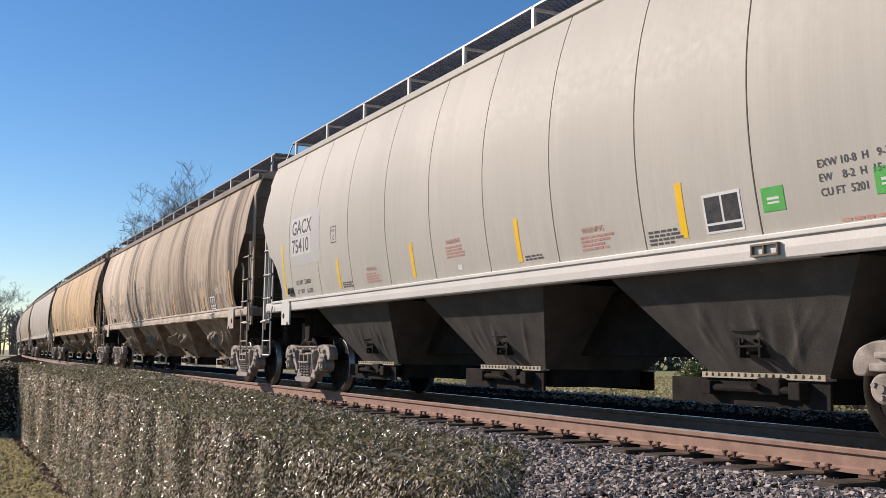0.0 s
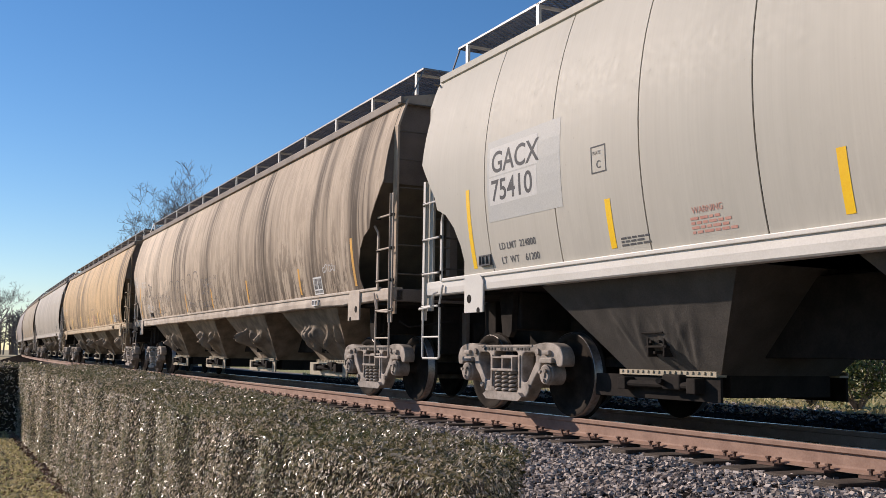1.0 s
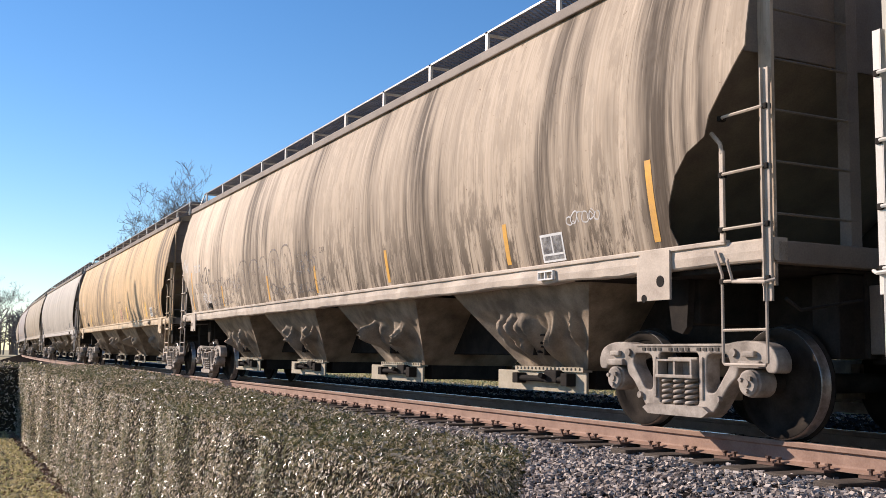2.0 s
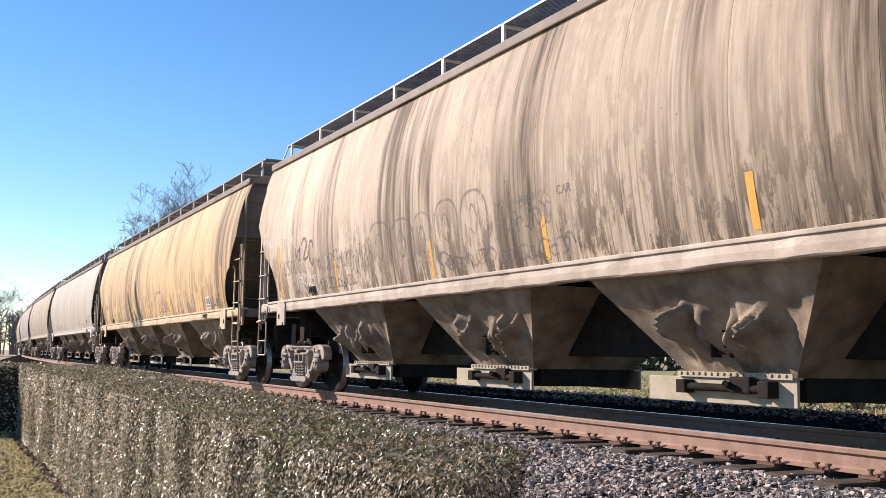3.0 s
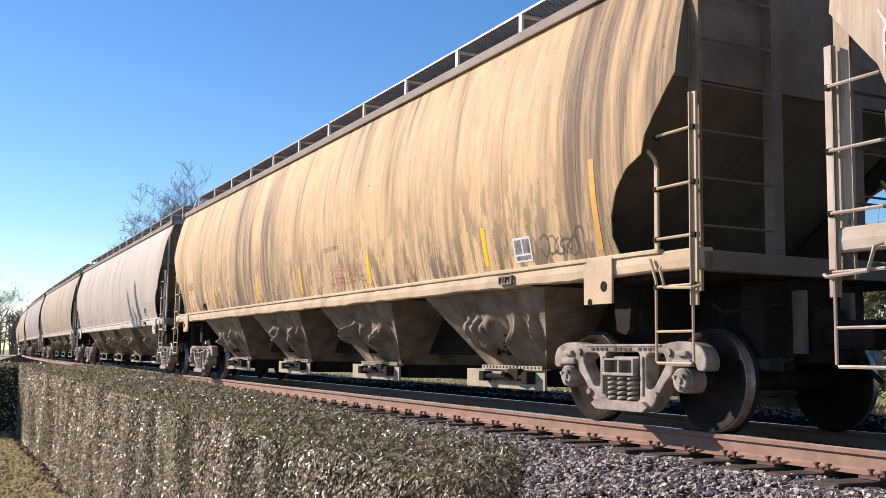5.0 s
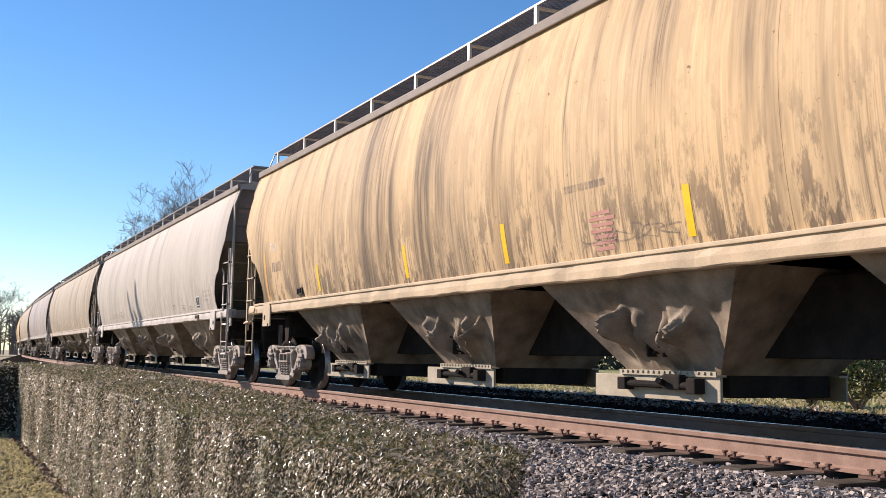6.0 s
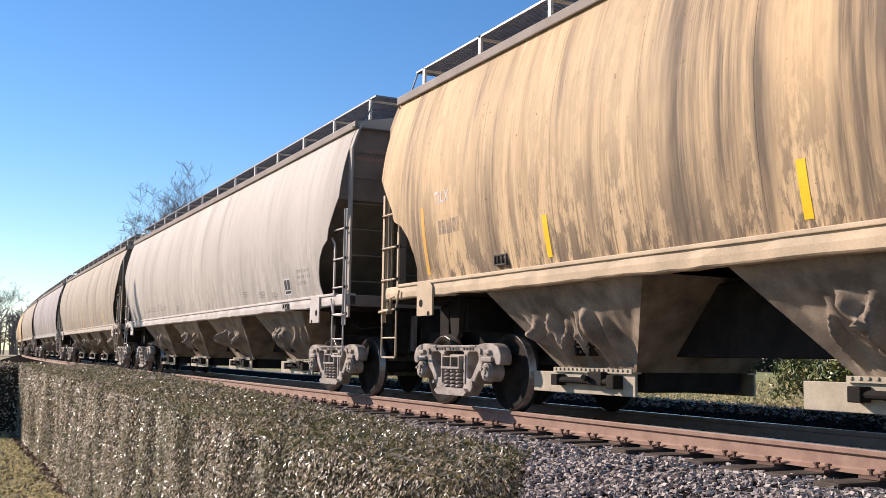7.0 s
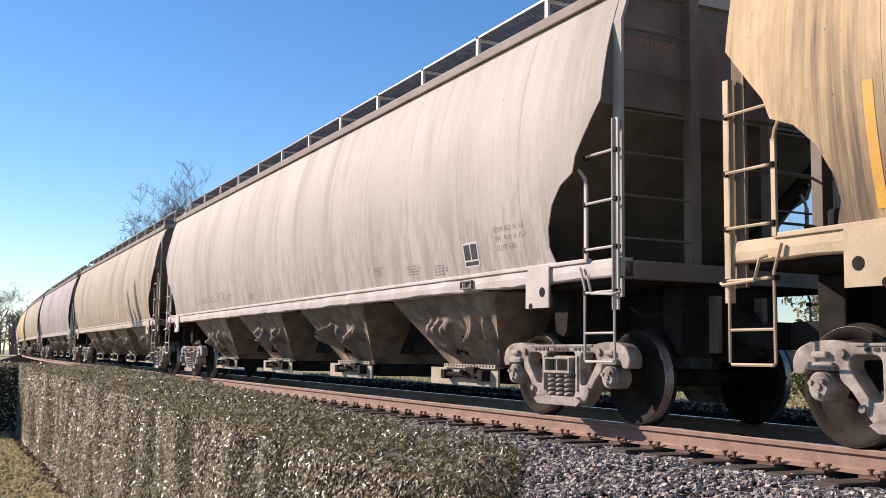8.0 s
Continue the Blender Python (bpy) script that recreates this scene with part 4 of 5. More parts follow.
# ---- ballast stones ----
def stones(name, s_range, x_range, count, size, rng, label, material=M_STONES):
    s = rng.uniform(*s_range, count)
    x = rng.uniform(*x_range, count)
    base = np.array([[sx, sy, sz] for sx in (-1, 1) for sy in (-1, 1) for sz in (-1, 1)], float)
    shape = base[None] * rng.uniform(0.55, 1.1, (count, 8, 3)) * np.array([1.0, 0.8, 0.65])
    a, b = rng.uniform(0, math.tau, count), rng.normal(0, 0.5, count)
    ca, sa, cb, sb = np.cos(a), np.sin(a), np.cos(b), np.sin(b)
    rot = np.stack([np.stack([ca, -sa * cb, sa * sb], 1), np.stack([sa, ca * cb, -ca * sb], 1), np.stack([0 * a, sb, cb], 1)], 1)
    sz = size * rng.uniform(0.55, 1.35, count)
    shape = np.einsum("nij,nkj->nki", rot, shape) * (sz / 2)[:, None, None]
    place = np.array([on_line(u, v, ground_height(v)) for u, v in zip(s, x)])
    place[:, 2] += rng.uniform(-0.2, 0.5, count) * sz + 0.012 * np.sin(s * 5.1 + x * 7.0)
    verts = (shape + place[:, None]).reshape(-1, 3)
    quad = np.array([[0, 1, 3, 2], [4, 6, 7, 5], [0, 4, 5, 1], [2, 3, 7, 6], [0, 2, 6, 4], [1, 5, 7, 3]])
    faces = (np.arange(count)[:, None, None] * 8 + quad[None]).reshape(-1, 4)
    return tagged(new(name, mesh_from(name, verts, faces, material)), label, "gravel", "", "stuff")


STONE_RNG = np.random.default_rng(11)
stones("ballast", (2.0, 13.0), (-3.6, -1.02), 40000, 0.038, STONE_RNG, "crushed pinkish grey stone ballast on the track shoulder")
stones("ballast", (13.0, 45.0), (-3.5, -1.02), 34000, 0.045, STONE_RNG, "crushed pinkish grey stone ballast on the track shoulder")
# stones that lie in the train's shadow get the darkened colour
stones("ballast", (2.0, 30.0), (-0.62, 0.62), 6000, 0.05, STONE_RNG, "stone ballast between the rails, coloured dark for the train's shade", M_SHADESTONE)
stones("ballast", (4.0, 34.0), (1.0, 6.5), 12000, 0.06, STONE_RNG, "stone ballast on the far side of the track, coloured dark for the train's shade", M_SHADESTONE)
stones("ballast", (4.0, 34.0), (6.5, 7.6), 4000, 0.06, STONE_RNG, "loose pale stone beyond the far shoulder")


def litter(name, count, x_range, y_range, size, material, label, category, seed, upright=False):
    rng = np.random.default_rng(seed)
    p = np.column_stack([rng.uniform(*x_range, count), rng.uniform(*y_range, count)])
    z = np.array([ground_height(x - TRACK_X) + 0.05 * noise.noise(((x - TRACK_X) * 0.3, y * 0.3, 1.0)) for x, y in p]) + (0.03 if upright else 0.015)
    out = np.tile([0, 0, 0.0 if upright else 1.0], (count, 1))
    me = leaves(name, np.column_stack([p, z]), out, size * rng.uniform(0.6, 1.4, count), material, rng, 0.6 if not upright else 1.0)
    return tagged(new(name, me), label, category, "", "stuff")


litter("fallen_leaves", 8000, (0.1, 1.45), (8.0, 20.5), 0.035, M_LITTER, "brown fallen leaves along the foot of the hedge", "leaves", 3)
litter("lawn_grass", 26000, (-3.5, 1.3), (8.0, 20.5), 0.04, M_BLADES, "short dry winter grass of the lawn", "grass", 4, True)
litter("field_grass", 16000, (13.6, 30.0), (10.0, 40.0), 0.09, M_BLADES, "dry sunlit grass beyond the track", "grass", 9, True)
litter("fallen_leaves", 5000, (11.5, 14.5), (9.0, 34.0), 0.045, M_LITTER, "brown fallen leaves beyond the far shoulder", "leaves", 10)


# ---- trees and shrubs ----
def bare_tree(x, y, height, label, seed, spread=0.55, levels=7):
    rng = random.Random(seed)
    trunk, crown = bmesh.new(), bmesh.new()
    def grow(p, d, length, r, level):
        pts, rad = [p], [r]
        for k in range(3):
            d = (d + Vector((rng.gauss(0, 0.12), rng.gauss(0, 0.12), rng.gauss(0.02, 0.08)))).normalized()
            pts.append(pts[-1] + d * length / 3)
            rad.append(r * (1 - 0.14 * (k + 1)))
        tube(trunk if level < 2 else crown, pts, rad, 7 if level < 2 else 3, level < 2)
        if level >= levels:
            return
        for k in range(rng.choice((2, 3, 3)) if level else 6):
            side = Vector((rng.gauss(0, 1), rng.gauss(0, 1), rng.gauss(0.15, 0.5))).normalized()
            nd_ = (d * (1 - spread) + side * spread + Vector((0, 0, 0.12))).normalized()
            at = pts[rng.choice((1, 2, 3, 3))] if level else pts[rng.choice((2, 3, 3))]
            grow(at, nd_, length * rng.uniform(0.58, 0.82), max(0.013, rad[-1] * rng.uniform(0.5, 0.75)), level + 1)
    grow(Vector((0, 0, -0.1)), Vector((0, 0, 1)), height * 0.30, height * 0.022, 0)
    ob = new("tree")
    part("trunk", trunk, M_BARK, ob, "grey trunk and limbs")
    c = part("crown", crown, M_BARK, ob, "fine leafless twigs")
    ob.matrix_basis = pose(x, y, -0.5)
    return tagged(ob, label, "tree", "bare trees")


def lopped_tree(x, y, label):
    """A thin tree cut back to a few limbs."""
    bm = bmesh.new()
    tube(bm, [(0, -0.7, 0), (0, -0.3, 4.0), (0, 0.0, 7.9), (0.05, 0.3, 8.6), (0, 0.75, 9.75)], [0.28, 0.26, 0.24, 0.20, 0.09], 8)
    ob = new("tree")
    part("trunk", bm, M_BARK, ob, "thin leaning trunk")
    for pts in ([(0, 0.05, 8.0), (0.05, 0.9, 8.55), (0, 1.35, 8.95)], [(0, 0.0, 7.8), (0, 1.8, 8.7), (0.05, 2.1, 9.5)], [(0, -0.2, 7.2), (0.1, 2.2, 8.2), (0, 4.0, 8.5)]):
        bm = bmesh.new()
        tube(bm, pts, [0.17, 0.14, 0.08], 6)
        part("limb", bm, M_BARK, ob)
    ob.matrix_basis = pose(x, y, -0.85)
    return tagged(ob, label, "tree", "bare trees")


lopped_tree(-2.0, 42.0, "thin leafless tree cut back to a few limbs")


def shrub(x, y, w, h, label, seed, count=2600, size=0.055, material=None, z=-0.26):
    rng = np.random.default_rng(seed)
    bm = bmesh.new()
    for k in range(9):
        a = k * 2.4
        tube(bm, [(0, 0, 0), (0.2 * w * math.cos(a), 0.2 * w * math.sin(a), h * 0.45), (0.36 * w * math.cos(a), 0.36 * w * math.sin(a), h * 0.85)], [0.03, 0.02, 0.008], 5)
    ob = new("shrub")
    part("stems", bm, M_BARK, ob)
    v = rng.normal(0, 1, (count, 3))
    v /= np.linalg.norm(v, axis=1)[:, None]
    r = rng.random(count) ** 0.35
    lump = np.array([0.75 + 0.45 * noise.noise((a * 2 + seed, b * 2, c * 2)) for a, b, c in v])
    p = v * (r * lump)[:, None] * np.array([w / 2, w / 2, h / 2]) + np.array([0, 0, h * 0.5])
    p[:, 2] = np.maximum(p[:, 2], 0.02)
    lv = new("leaves", leaves("leaves", p, v, size * rng.uniform(0.6, 1.4, count), material or M_SHRUB, rng))
    lv.parent = ob
    tagged(lv, "small mixed green and yellowed leaves", "", "", "stuff")
    ob.matrix_basis = pose(x, y, z)
    return tagged(ob, label, "shrub", "shrubs beyond the track")


bare_tree(8.8, 176.0, 17.0, "bare winter tree beside the distant track", 4)
bare_tree(1.0, 170.0, 13.0, "bare winter tree at the far edge of the lawn", 8, 0.55, 8)
bare_tree(22.0, 97.0, 19.4, "tall bare tree whose crown shows over the train", 15, 0.5, 8)
bare_tree(18.0, 92.0, 17.2, "bare tree behind the train", 21, 0.6)
for k, (x, y, w, h) in enumerate([(14.6, 12.6, 2.4, 1.7), (15.2, 14.2, 2.0, 1.5), (15.0, 10.9, 2.6, 1.9), (17.0, 9.2, 2.6, 2.0), (26.0, 30.0, 1.6, 0.9)]):
    shrub(x, y, w, h, "loose leafy shrub in the sun beyond the track", 50 + k)
shrub(36.0, 31.0, 7.5, 8.6, "dark evergreen tree far beyond the track", 70, 5000, 0.16, M_HEDGETOP)


def far_woods(x0, y0, x1, y1, count, height, seed, label):
    """A distant strip of bare woods: thin upright stems with twigs."""
    rng = random.Random(seed)
    bm = bmesh.new()
    for k in range(count):
        u = rng.random()
        p = Vector((x0 + (x1 - x0) * u + rng.gauss(0, 3), y0 + (y1 - y0) * u + rng.gauss(0, 5), -0.6))
        h = height * rng.uniform(0.6, 1.15)
        lean = Vector((rng.gauss(0, 0.05), rng.gauss(0, 0.05), 1))
        tube(bm, [p, p + lean * h * 0.5, p + lean * h], [0.24, 0.16, 0.04], 4, False)
        for j in range(16):
            q = p + lean * h * rng.uniform(0.25, 0.95)
            d = Vector((rng.gauss(0, 1), rng.gauss(0, 1), rng.uniform(0.2, 1.1))).normalized()
            e = q + d * h * rng.uniform(0.1, 0.26)
            tube(bm, [q, e], [0.11, 0.05], 3, False)
            for i in range(3):
                f = q + (e - q) * rng.uniform(0.4, 1.0)
                tube(bm, [f, f + Vector((rng.gauss(0, 1), rng.gauss(0, 1), rng.uniform(0, 1))).normalized() * h * 0.09], [0.07, 0.03], 3, False)
    return tagged(new("far_woods", finish("far_woods", bm, M_BARK)), label, "woods", "", "stuff")


far_woods(-60.0, 235.0, 24.0, 245.0, 260, 9.5, 2, "distant strip of bare grey woods")


def far_bushes(x0, y0, x1, y1, count, height, seed, label):
    """A far belt of evergreen scrub behind the field."""
    rng = np.random.default_rng(seed)
    u = rng.random(count)
    crest = np.array([height * (0.65 + 0.5 * noise.noise((v * 14.0, 1.0, 2.0)) + 0.3 * noise.noise((v * 45.0, 4.0, 2.0))) for v in u])
    p = np.column_stack([x0 + (x1 - x0) * u + rng.normal(0, 1.2, count), y0 + (y1 - y0) * u + rng.normal(0, 1.2, count), -0.3 + crest * rng.random(count)])
    me = leaves("far_scrub", p, np.tile([-0.5, -0.5, 0.4], (count, 1)), rng.uniform(0.15, 0.4, count), M_SCRUB, rng)
    return tagged(new("far_scrub", me), label, "scrub", "", "stuff")


M_SCRUB = leaf_paint("dark_scrub_leaves", [(0.03, 0.035, 0.016), (0.05, 0.055, 0.024), (0.08, 0.075, 0.04)], 0.6)
far_bushes(24.0, 72.0, 84.0, 44.0, 9000, 4.0, 12, "dark belt of evergreen scrub behind the field")
# ---- markings on the wagons ----
def spray(car, strokes, width, material, label):
    """Sprayed lines on the side sheet: each stroke a row of (y, z)."""
    bm = bmesh.new()
    for stroke in strokes:
        prev = None
        n = len(stroke)
        for k, (y, z) in enumerate(stroke):
            a, b = stroke[max(0, k - 1)], stroke[min(n - 1, k + 1)]
            d = Vector((b[0] - a[0], b[1] - a[1]))
            d = d.normalized() if d.length > 1e-6 else Vector((1, 0))
            w = width * (0.35 + 0.65 * math.sin(math.pi * (k + 0.6) / (n + 0.2)) ** 0.5) / 2
            pair = [bm.verts.new(skin_point(y + s * w * -d.y, min(4.1, max(1.59, z + s * w * d.x)), 0.005)) for s in (-1, 1)]
            if prev:
                bm.faces.new((prev[0], prev[1], pair[1], pair[0]))
            prev = pair
    return part("graffiti", bm, material, car, label)


def curve(points, steps=7):
    """A smooth line through a few points."""
    p = [Vector((*q, 0)) for q in points]
    p = [2 * p[0] - p[1]] + p + [2 * p[-1] - p[-2]]
    out = []
    for k in range(1, len(p) - 2):
        for j in range(steps):
            t = j / steps
            v = 0.5 * (2 * p[k] + (p[k + 1] - p[k - 1]) * t + (2 * p[k - 1] - 5 * p[k] + 4 * p[k + 1] - p[k + 2]) * t * t + (3 * p[k] - p[k - 1] - 3 * p[k + 1] + p[k + 2]) * t ** 3)
            out.append((v.x, v.y))
    return out + [(p[-2].x, p[-2].y)]


def scrawl(y_left, z, width, height, n, seed):
    """A run of illegible sprayed loops and hooks."""
    rng = random.Random(seed)
    out = []
    step = width / n
    for k in range(n):
        c = y_left - step * (k + 0.5)
        h = height * rng.uniform(0.6, 1.1)
        a0, turn, wide = rng.uniform(0, math.tau), rng.choice((-1, 1)), rng.uniform(0.6, 1.1)
        pts = []
        for q in range(rng.choice((5, 6, 8))):
            a = a0 + turn * q * rng.uniform(0.8, 1.2)
            r = 1 - 0.07 * q + rng.uniform(-0.15, 0.15)
            pts.append((c + step * wide * r * math.sin(a), z + h * (0.5 + 0.5 * r * math.cos(a))))
        out.append(curve(pts))
    return out


def outlet_box(car, y, z, material):
    """A small open defect-card box on the side."""
    bm = bmesh.new()
    x = side_x(z)
    box(bm, x - 0.025, x + 0.02, y - 0.13, y + 0.13, z - 0.06, z - 0.045), box(bm, x - 0.025, x + 0.02, y - 0.13, y + 0.13, z + 0.045, z + 0.06)
    for d in (-0.13, -0.04, 0.05, 0.117):
        box(bm, x - 0.025, x + 0.02, y + d, y + d + 0.013, z - 0.05, z + 0.05)
    return part("card_holder", bm, material, car, "small dark card holder")


def placard(car, y0, y1, z0, z1, material, rim, label):
    bm = bmesh.new()
    decal(bm, y0, y1, z0, z1, 0.005)
    p = part("placard", bm, rim, car, label)
    bm = bmesh.new()
    mid = (y0 + y1) / 2
    decal(bm, y0 + 0.025, mid - 0.012, z0 + 0.085, z1 - 0.025, 0.009, 3, 2), decal(bm, mid + 0.012, y1 - 0.025, z0 + 0.085, z1 - 0.025, 0.009, 3, 2)
    decal(bm, y0 + 0.025, y1 - 0.025, z0 + 0.02, z0 + 0.065, 0.009, 1, 2)
    part("panel", bm, material, p, "dark data fields")
    return p


def side_bracket(car, y, material):
    """A routing-card bracket on the sill."""
    bm = bmesh.new()
    box(bm, -1.475, -1.446, y - 0.14, y + 0.14, 1.42, 1.435), box(bm, -1.475, -1.446, y - 0.14, y + 0.14, 1.50, 1.515)
    for d in (-0.14, 0.0, 0.125):
        box(bm, -1.475, -1.446, y + d, y + d + 0.015, 1.43, 1.505)
    return part("card_bracket", bm, material, car, "small open bracket on the sill")


A = CAR_A
bm = bmesh.new()
decal(bm, 4.70, 6.17, 2.12, 3.02, 0.003)
part("paint_patch", bm, M_PATCH, A, "bluish repainted field")
for y0, y1, z0, z1 in ((5.12, 6.11, 2.62, 2.94), (5.14, 6.12, 2.30, 2.605)):
    bm = bmesh.new()
    decal(bm, y0, y1, z0, z1, 0.005)
    part("number_field", bm, M_FIELD, A, "white stick-on field behind the lettering")
lettering("GACX", 6.07, 2.655, 0.335, M_INK, A, "bold dark grey capitals", 1.03, proud=0.004, bold=0.014)
lettering("75410", 6.08, 2.345, 0.325, M_INK, A, "bold dark grey numerals", 1.06, proud=0.004, bold=0.014)
lettering("LD LMT  224800", 6.03, 1.808, 0.105, M_INK, A, squeeze=1.03)
lettering("LT  WT    61200", 6.02, 1.655, 0.105, M_INK, A, squeeze=1.07)
lettering("EXW 10-8  H   9-3", -5.46, 1.992, 0.078, M_INK, A)
lettering("EW    8-2  H  15-1", -5.46, 1.893, 0.078, M_INK, A)
lettering("CU FT  5201", -5.46, 1.792, 0.078, M_INK, A)
for y in (3.98, 1.30, -1.35, -3.985):
    stripe(A, y, 1.645, 2.10, w=0.085)
stripe(A, 6.63, 1.645, 2.55, w=0.085)
stripe(A, -6.63, 1.645, 2.55, w=0.085)
outlet_box(A, 6.37, 1.72, M_INK)
bm = bmesh.new()
for y0, y1, z0, z1 in ((3.95, 4.18, 2.355, 2.367), (3.95, 4.18, 2.60, 2.612), (3.95, 3.962, 2.36, 2.61), (4.168, 4.18, 2.36, 2.61)):
    decal(bm, y0, y1, z0, z1, 0.005, 2, 1)
part("plate_mark", bm, M_INK, A, "thin square outline")
lettering("PLATE", 4.15, 2.53, 0.045, M_INK, A)
lettering("C", 4.10, 2.40, 0.10, M_INK, A)
for y, z in ((2.87, 1.83), (-2.53, 1.825), (0.30, 1.98)):
    lettering("WARNING", y, z, 0.075, M_RED, A)
    bars(A, y + 0.03, z - 0.03, 0.46, 4, 0.022, M_RED)
bars(A, 3.86, 1.73, 0.36, 3, 0.018, M_INK)
bars(A, -1.45, 1.70, 0.40, 2, 0.018, M_INK)
bars(A, -3.52, 1.74, 0.44, 4, 0.02, M_INK)
bars(A, -5.60, 1.52 + 0.10, 0.6, 1, 0.02, M_RED)
bm = bmesh.new()
decal(bm, -0.03, 0.08, 1.655, 1.72, 0.005, 1, 1)
part("sticker", bm, M_WHITE, A, "small white sticker")
placard(A, -4.68, -4.25, 1.645, 1.96, M_BLACKP, M_WHITE, "black data placard with a white rim")
for y in (-4.9, -5.92):
    bm = bmesh.new()
    decal(bm, y - 0.22, y, 1.745, 1.925, 0.005)
    p = part("sticker", bm, M_GREEN, A, "square green sticker")
    bm = bmesh.new()
    decal(bm, y - 0.17, y - 0.05, 1.83, 1.85, 0.009, 1, 1), decal(bm, y - 0.17, y - 0.05, 1.80, 1.815, 0.009, 1, 1)
    part("bar", bm, M_WHITE, p)
side_bracket(A, -4.89, M_END)

# grimy wagon
B = CAR_B
for y in (2.55, -0.09, 5.88, -6.25, -3.0):
    stripe(B, y, 1.63, 2.07, M_ORANGE, 0.085)["label"] = "faded orange reflective strip"
for y in (8.62, -8.77):
    stripe(B, y, 1.645, 2.53 if y > 0 else 2.35, M_ORANGE, 0.085)["label"] = "faded orange reflective strip"
placard(B, -7.34, -6.93, 1.60, 1.88, M_TAG, M_WHITE, "white data placard with dark print")
side_bracket(B, -7.0, M_WHITE)
lettering("TIL X", 8.39, 2.50, 0.26, M_TAGWHITE, B, "worn white capitals", 1.05)
lettering("65000", 8.42, 1.99, 0.37, M_TAGGREY, B, "faded grey numerals", 1.05)
lettering("216", 7.99, 1.795, 0.10, M_TAG, B)
lettering("69900", 7.93, 1.66, 0.10, M_TAG, B)
lettering("NOT HAMMER ON", 0.86, 2.25, 0.13, M_TAGGREY, B, "nearly worn-off warning capitals")
lettering("CAR", -0.38, 2.25, 0.13, M_TAG, B)
outlet_box(B, 7.05, 1.69, M_SEAM)
spray(B, [curve([(7.72, 2.44), (7.68, 2.26), (7.60, 2.36)]), curve([(7.60, 2.36), (7.44, 2.40)]), curve([(7.47, 2.44), (7.50, 2.20)]),
          curve([(7.40, 2.45), (7.24, 2.56), (7.14, 2.44), (7.30, 2.22), (7.10, 2.24), (7.06, 2.34)]),
          curve([(6.84, 2.36), (6.84, 2.46), (6.98, 2.46), (7.02, 2.22), (6.90, 2.09), (6.84, 2.18)])], 0.055, M_TAG, "dark sprayed tag")
spray(B, scrawl(7.62, 1.75, 0.80, 0.30, 6, 3) + [curve([(7.50, 1.78), (7.36, 1.68), (7.30, 1.60)])], 0.022, M_TAGWHITE, "white sprayed tag")
spray(B, scrawl(9.50, 2.55, 0.50, 0.40, 5, 9) + [curve([(9.55, 2.95), (9.40, 2.70)]), curve([(9.05, 2.9), (8.95, 2.45), (8.90, 2.30)])], 0.022, M_TAGWHITE, "white sprayed tag")
arches = []
for k, (y, w, z) in enumerate([(4.1, 0.75, 2.45), (3.35, 0.7, 2.42), (2.72, 0.55, 2.42), (2.05, 0.6, 2.50), (1.35, 0.62, 2.52)]):
    arches.append(curve([(y + w / 2, 1.75 + 0.1 * (k % 2)), (y + w / 2, z - 0.2), (y + w * 0.25, z), (y - w * 0.25, z - 0.01), (y - w / 2, z - 0.22), (y - w * 0.45, 1.85)]))
    arches.append(curve([(y + w * 0.2, z - 0.28), (y + w * 0.05, z - 0.14), (y - w * 0.12, z - 0.3), (y - w * 0.02, z - 0.48), (y + w * 0.18, z - 0.4)]))
arches += scrawl(0.75, 1.95, 1.0, 0.28, 9, 5) + scrawl(0.9, 1.66, 1.5, 0.22, 10, 8) + scrawl(2.3, 1.68, 1.3, 0.22, 8, 6)
spray(B, arches, 0.034, M_TAGGREY, "thin grey sprayed bubble outlines")
spray(B, scrawl(6.75, 1.95, 1.5, 0.30, 14, 12) + scrawl(6.7, 1.66, 1.6, 0.22, 13, 13) + scrawl(5.2, 1.8, 0.8, 0.5, 9, 17), 0.032, M_TAGGREY, "faint grey sprayed tag")
spray(B, scrawl(-7.45, 1.92, 0.55, 0.16, 6, 14), 0.014, M_TAGWHITE, "thin white sprayed tag")

# tan wagon
C = CAR_C
for y in (-0.15, 2.44, 5.83, -3.16, -6.58):
    stripe(C, y, 1.65, 2.08, w=0.09)
for y in (8.62, -8.75):
    stripe(C, y, 1.65, 2.5, M_ORANGE, 0.085)
lettering("TILX", 8.27, 2.50, 0.20, M_TAGWHITE, C, "worn white capitals", 0.95)
bars(C, 8.2, 2.28, 0.6, 1, 0.17, M_TAGGREY, "marking", "faded unreadable numerals")
outlet_box(C, 6.80, 1.70, M_SEAM)
placard(C, -7.55, -7.2, 1.64, 1.90, M_TAG, M_WHITE, "white data placard with dark print")
side_bracket(C, -7.0, M_END)
spray(C, scrawl(-7.75, 1.64, 0.75, 0.24, 6, 22), 0.028, M_TAG, "dark sprayed tag")
spray(C, scrawl(-1.6, 1.7, 1.5, 0.16, 6, 25), 0.02, M_TAGGREY, "faint grey sprayed tag")
bars(C, -1.4, 2.3, 0.7, 1, 0.07, M_TAGGREY)
bm = bmesh.new()
for k in range(7):
    decal(bm, -2.1 - 0.03 * (k % 3), -1.8 + 0.04 * (k % 2), 1.64 + 0.055 * k, 1.675 + 0.055 * k, 0.005, 1, 2)
part("marking", bm, M_RED, C, "worn red print")

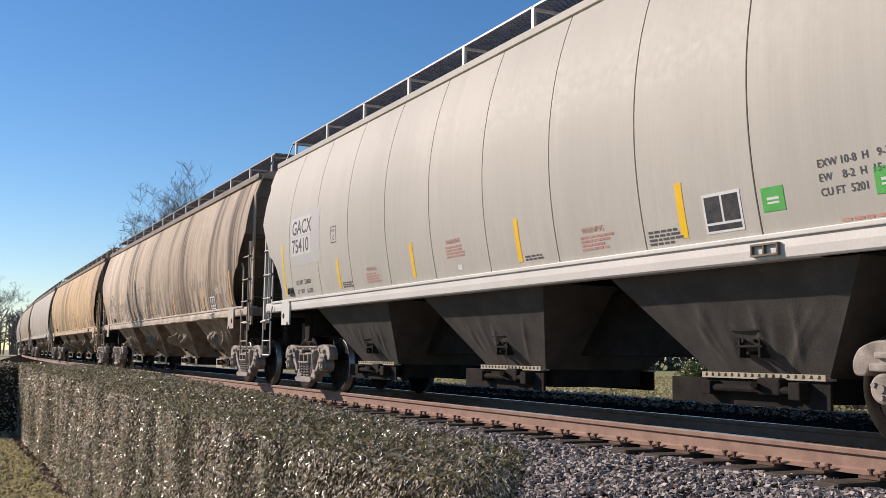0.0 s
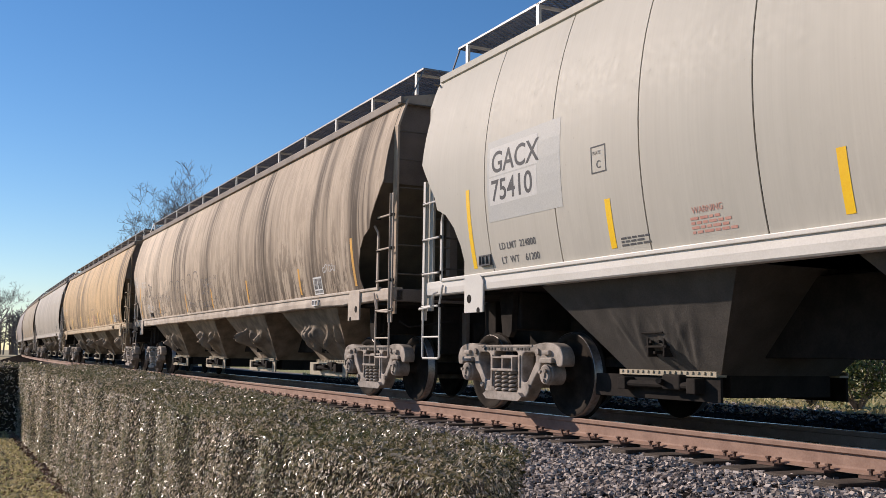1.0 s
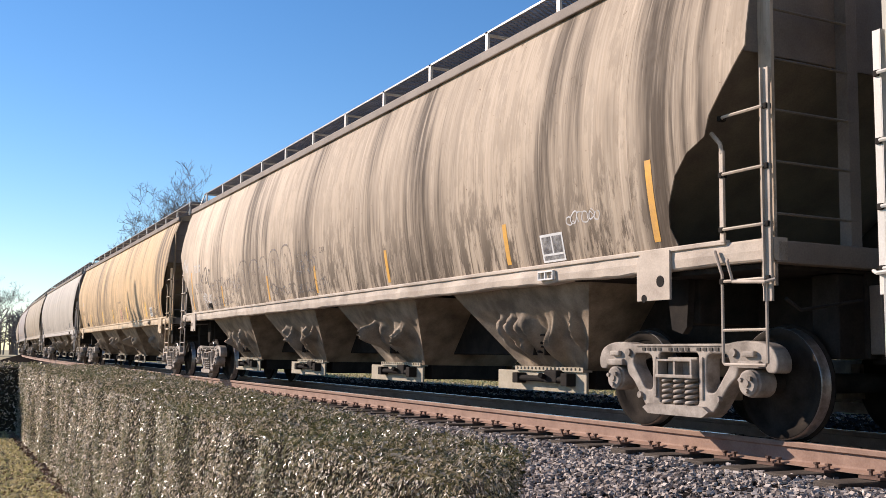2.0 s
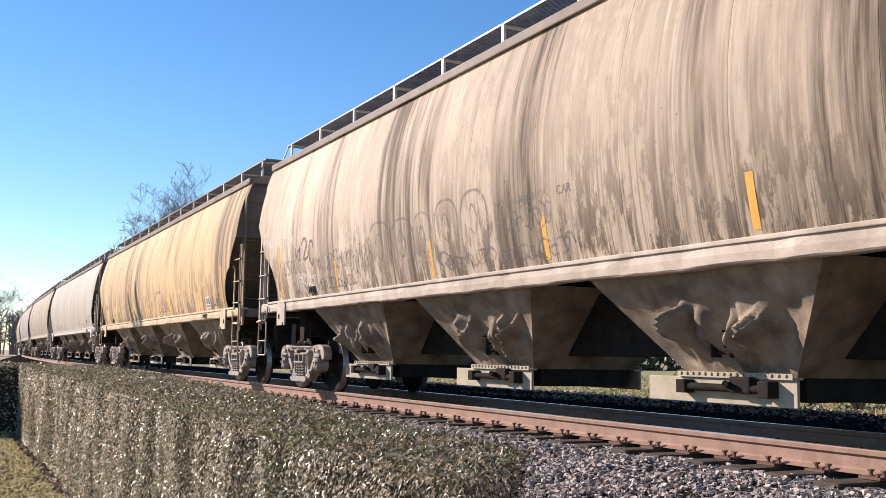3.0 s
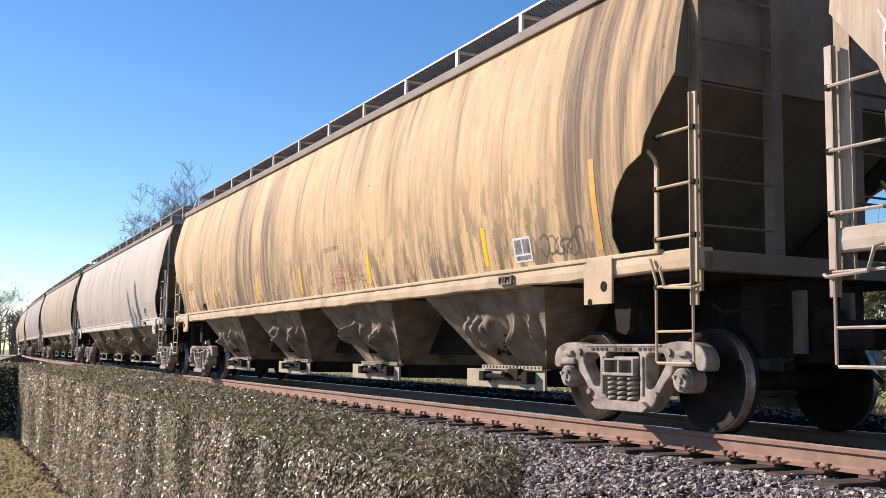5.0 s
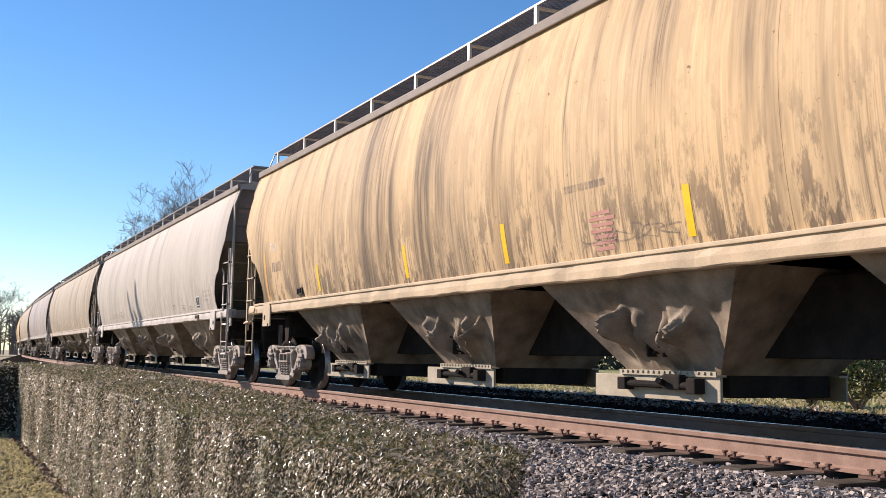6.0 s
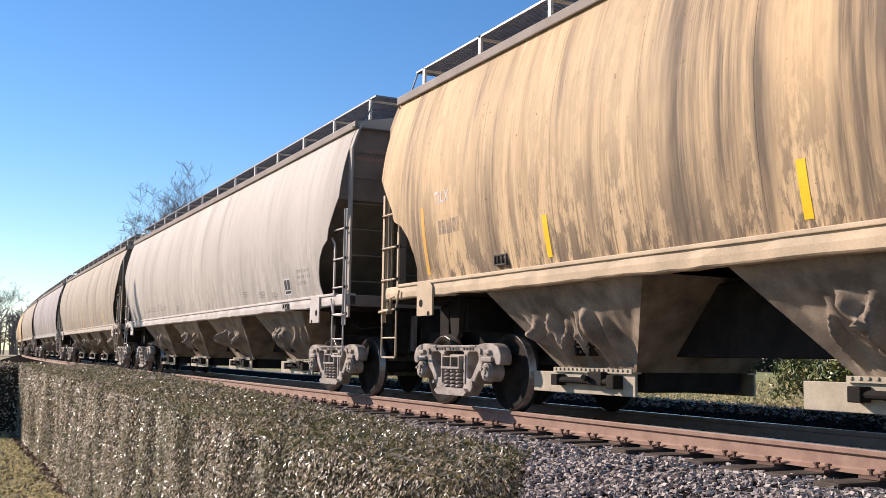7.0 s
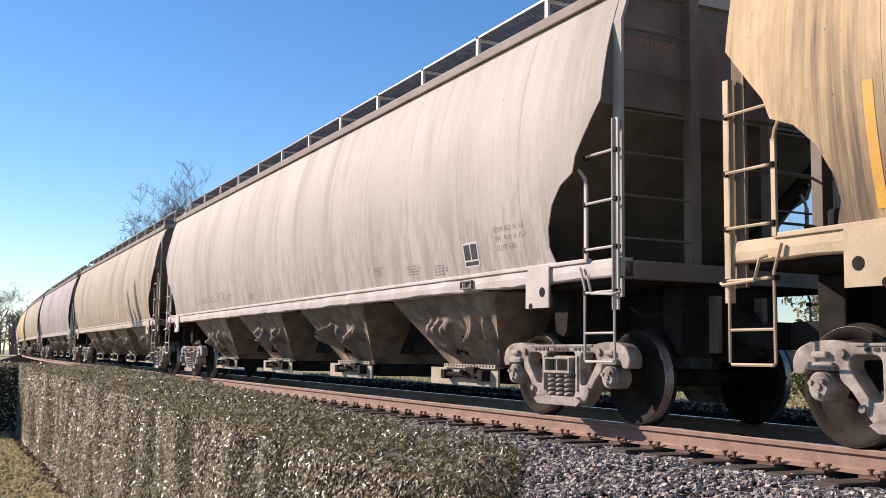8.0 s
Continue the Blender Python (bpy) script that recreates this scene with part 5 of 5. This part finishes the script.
# white wagon
D = CAR_D
placard(D, -7.48, -7.12, 1.665, 1.95, M_BLACKP, M_FIELD, "black data placard with a pale rim")
lettering("EXW 10-2  H  9-3", -7.91, 2.00, 0.082, M_TAG, D)
lettering("EW   9-10  H  15-5", -7.91, 1.90, 0.082, M_TAG, D)
lettering("CU FT  6351", -7.91, 1.80, 0.082, M_TAG, D)
side_bracket(D, -7.15, M_END)
for y, z in ((-4.4, 1.85), (-5.5, 1.80), (-6.3, 1.75), (2.0, 1.8)):
    bars(D, y, z, 0.35, 4, 0.02, M_TAGGREY)
spray(D, scrawl(6.5, 1.75, 3.2, 0.18, 9, 31), 0.018, M_TAGGREY, "faint grey sprayed tag")
lettering("CAUTION", -1.12, 3.78, 0.078, M_RED, D, "small red warning on the end wall", 1.0, -LONG_HALF - 1.5 + 0.158, facing_end=True)
lettering("NO SIDE LADDER", -1.27, 3.66, 0.078, M_RED, D, "small red warning on the end wall", 1.0, -LONG_HALF - 1.5 + 0.158, facing_end=True)
for car in (WAGONS[4][0], WAGONS[5][0], WAGONS[6][0], WAGONS[7][0]):
    for y in (-6.5, -3.1, 0.0, 3.1, 6.5):
        stripe(car, y, 1.65, 2.08, M_ORANGE, 0.085)
# ---- the track ----
def rail_mesh(x_c):
    prof = [(-0.070, -0.186), (0.070, -0.186), (0.070, -0.176), (0.014, -0.160), (0.009, -0.145), (0.009, -0.055), (0.034, -0.045), (0.037, -0.012), (0.030, -0.002),
            (-0.030, -0.002), (-0.037, -0.012), (-0.034, -0.045), (-0.009, -0.055), (-0.009, -0.145), (-0.014, -0.160), (-0.070, -0.176)]
    bm = bmesh.new()
    rings = []
    ss = list(np.arange(-30, 60, 2.0)) + list(np.arange(60, 260, 6.0))
    for s in ss:
        rings.append([bm.verts.new(on_line(s, x_c + x, z)) for x, z in prof])
    for r0, r1 in zip(rings, rings[1:]):
        for k in range(len(prof)):
            j = (k + 1) % len(prof)
            f = bm.faces.new((r0[k], r0[j], r1[j], r1[k]))
            f.material_index = 1 if k == 8 else 0
    return finish("rail", bm, [M_RAIL, M_RAILTOP])


track = new("railway_track")
tagged(track, "single railway track with rusty rails on stone ballast", "railway track", "", "structure")
for x in (-0.755, 0.755):
    o = new("rail", rail_mesh(x))
    o.parent = track
    o["label"] = "rust-brown steel rail with a bright worn head"


# ties with their plates and spikes; those the camera passes nearest are pieces of their own
def tie_piece():
    bm = bmesh.new()
    box(bm, -1.30, 1.30, -0.115, 0.115, -0.37, -0.197, 0.01)
    return finish("tie", bm, M_TIE)


def plate_piece():
    bm = bmesh.new()
    box(bm, -0.18, 0.18, -0.095, 0.095, -0.198, -0.180)
    for x, y in ((-0.088, -0.055), (-0.088, 0.06), (0.088, -0.06), (0.088, 0.055)):
        box(bm, x - 0.010, x + 0.010, y - 0.010, y + 0.010, -0.19, -0.145)
        box(bm, x - 0.02, x + 0.02, y - 0.016, y + 0.016, -0.150, -0.135)
    box(bm, -0.172, -0.152, -0.07, -0.05, -0.19, -0.162)
    return finish("tie_plate", bm, M_SPIKE)


ME_TIE, ME_PLATE = tie_piece(), plate_piece()
tie_rng = random.Random(3)
for k in range(150):
    s = 0.6 + 0.505 * k
    m = line_pose(s + tie_rng.uniform(-0.02, 0.02), tie_rng.uniform(-0.04, 0.04), tie_rng.uniform(-0.008, 0.0)) @ pose(0, 0, 0, 0, 0, tie_rng.uniform(-1.5, 1.5))
    t_ob = new("tie", ME_TIE)
    t_ob.parent, t_ob.matrix_basis = track, m
    if k < 110:
        for side in (-0.755, 0.755):
            p_ob = new("tie_plate", ME_PLATE)
            p_ob.parent, p_ob.matrix_basis = track, line_pose(s, side)


# ---- movement ----
SPEED, SLOWING = 6.994, 0.0242


def run(t):
    return SPEED * t - SLOWING * t * t / 2


def motions():
    times = [0.5 * k for k in range(17)]
    fine = [k / 15 for k in range(121)]
    for car, s in WAGONS:
        walk(car, [(t, line_pose(s - run(t))) for t in times])
        for o in car.children_recursive:
            if o.name.split(".")[0] == "wheelset":
                y = o.location.y
                walk(o, [(t, pose(0, y, 0.457, math.degrees(run(t) / 0.457), 0, 0)) for t in fine])


motions()
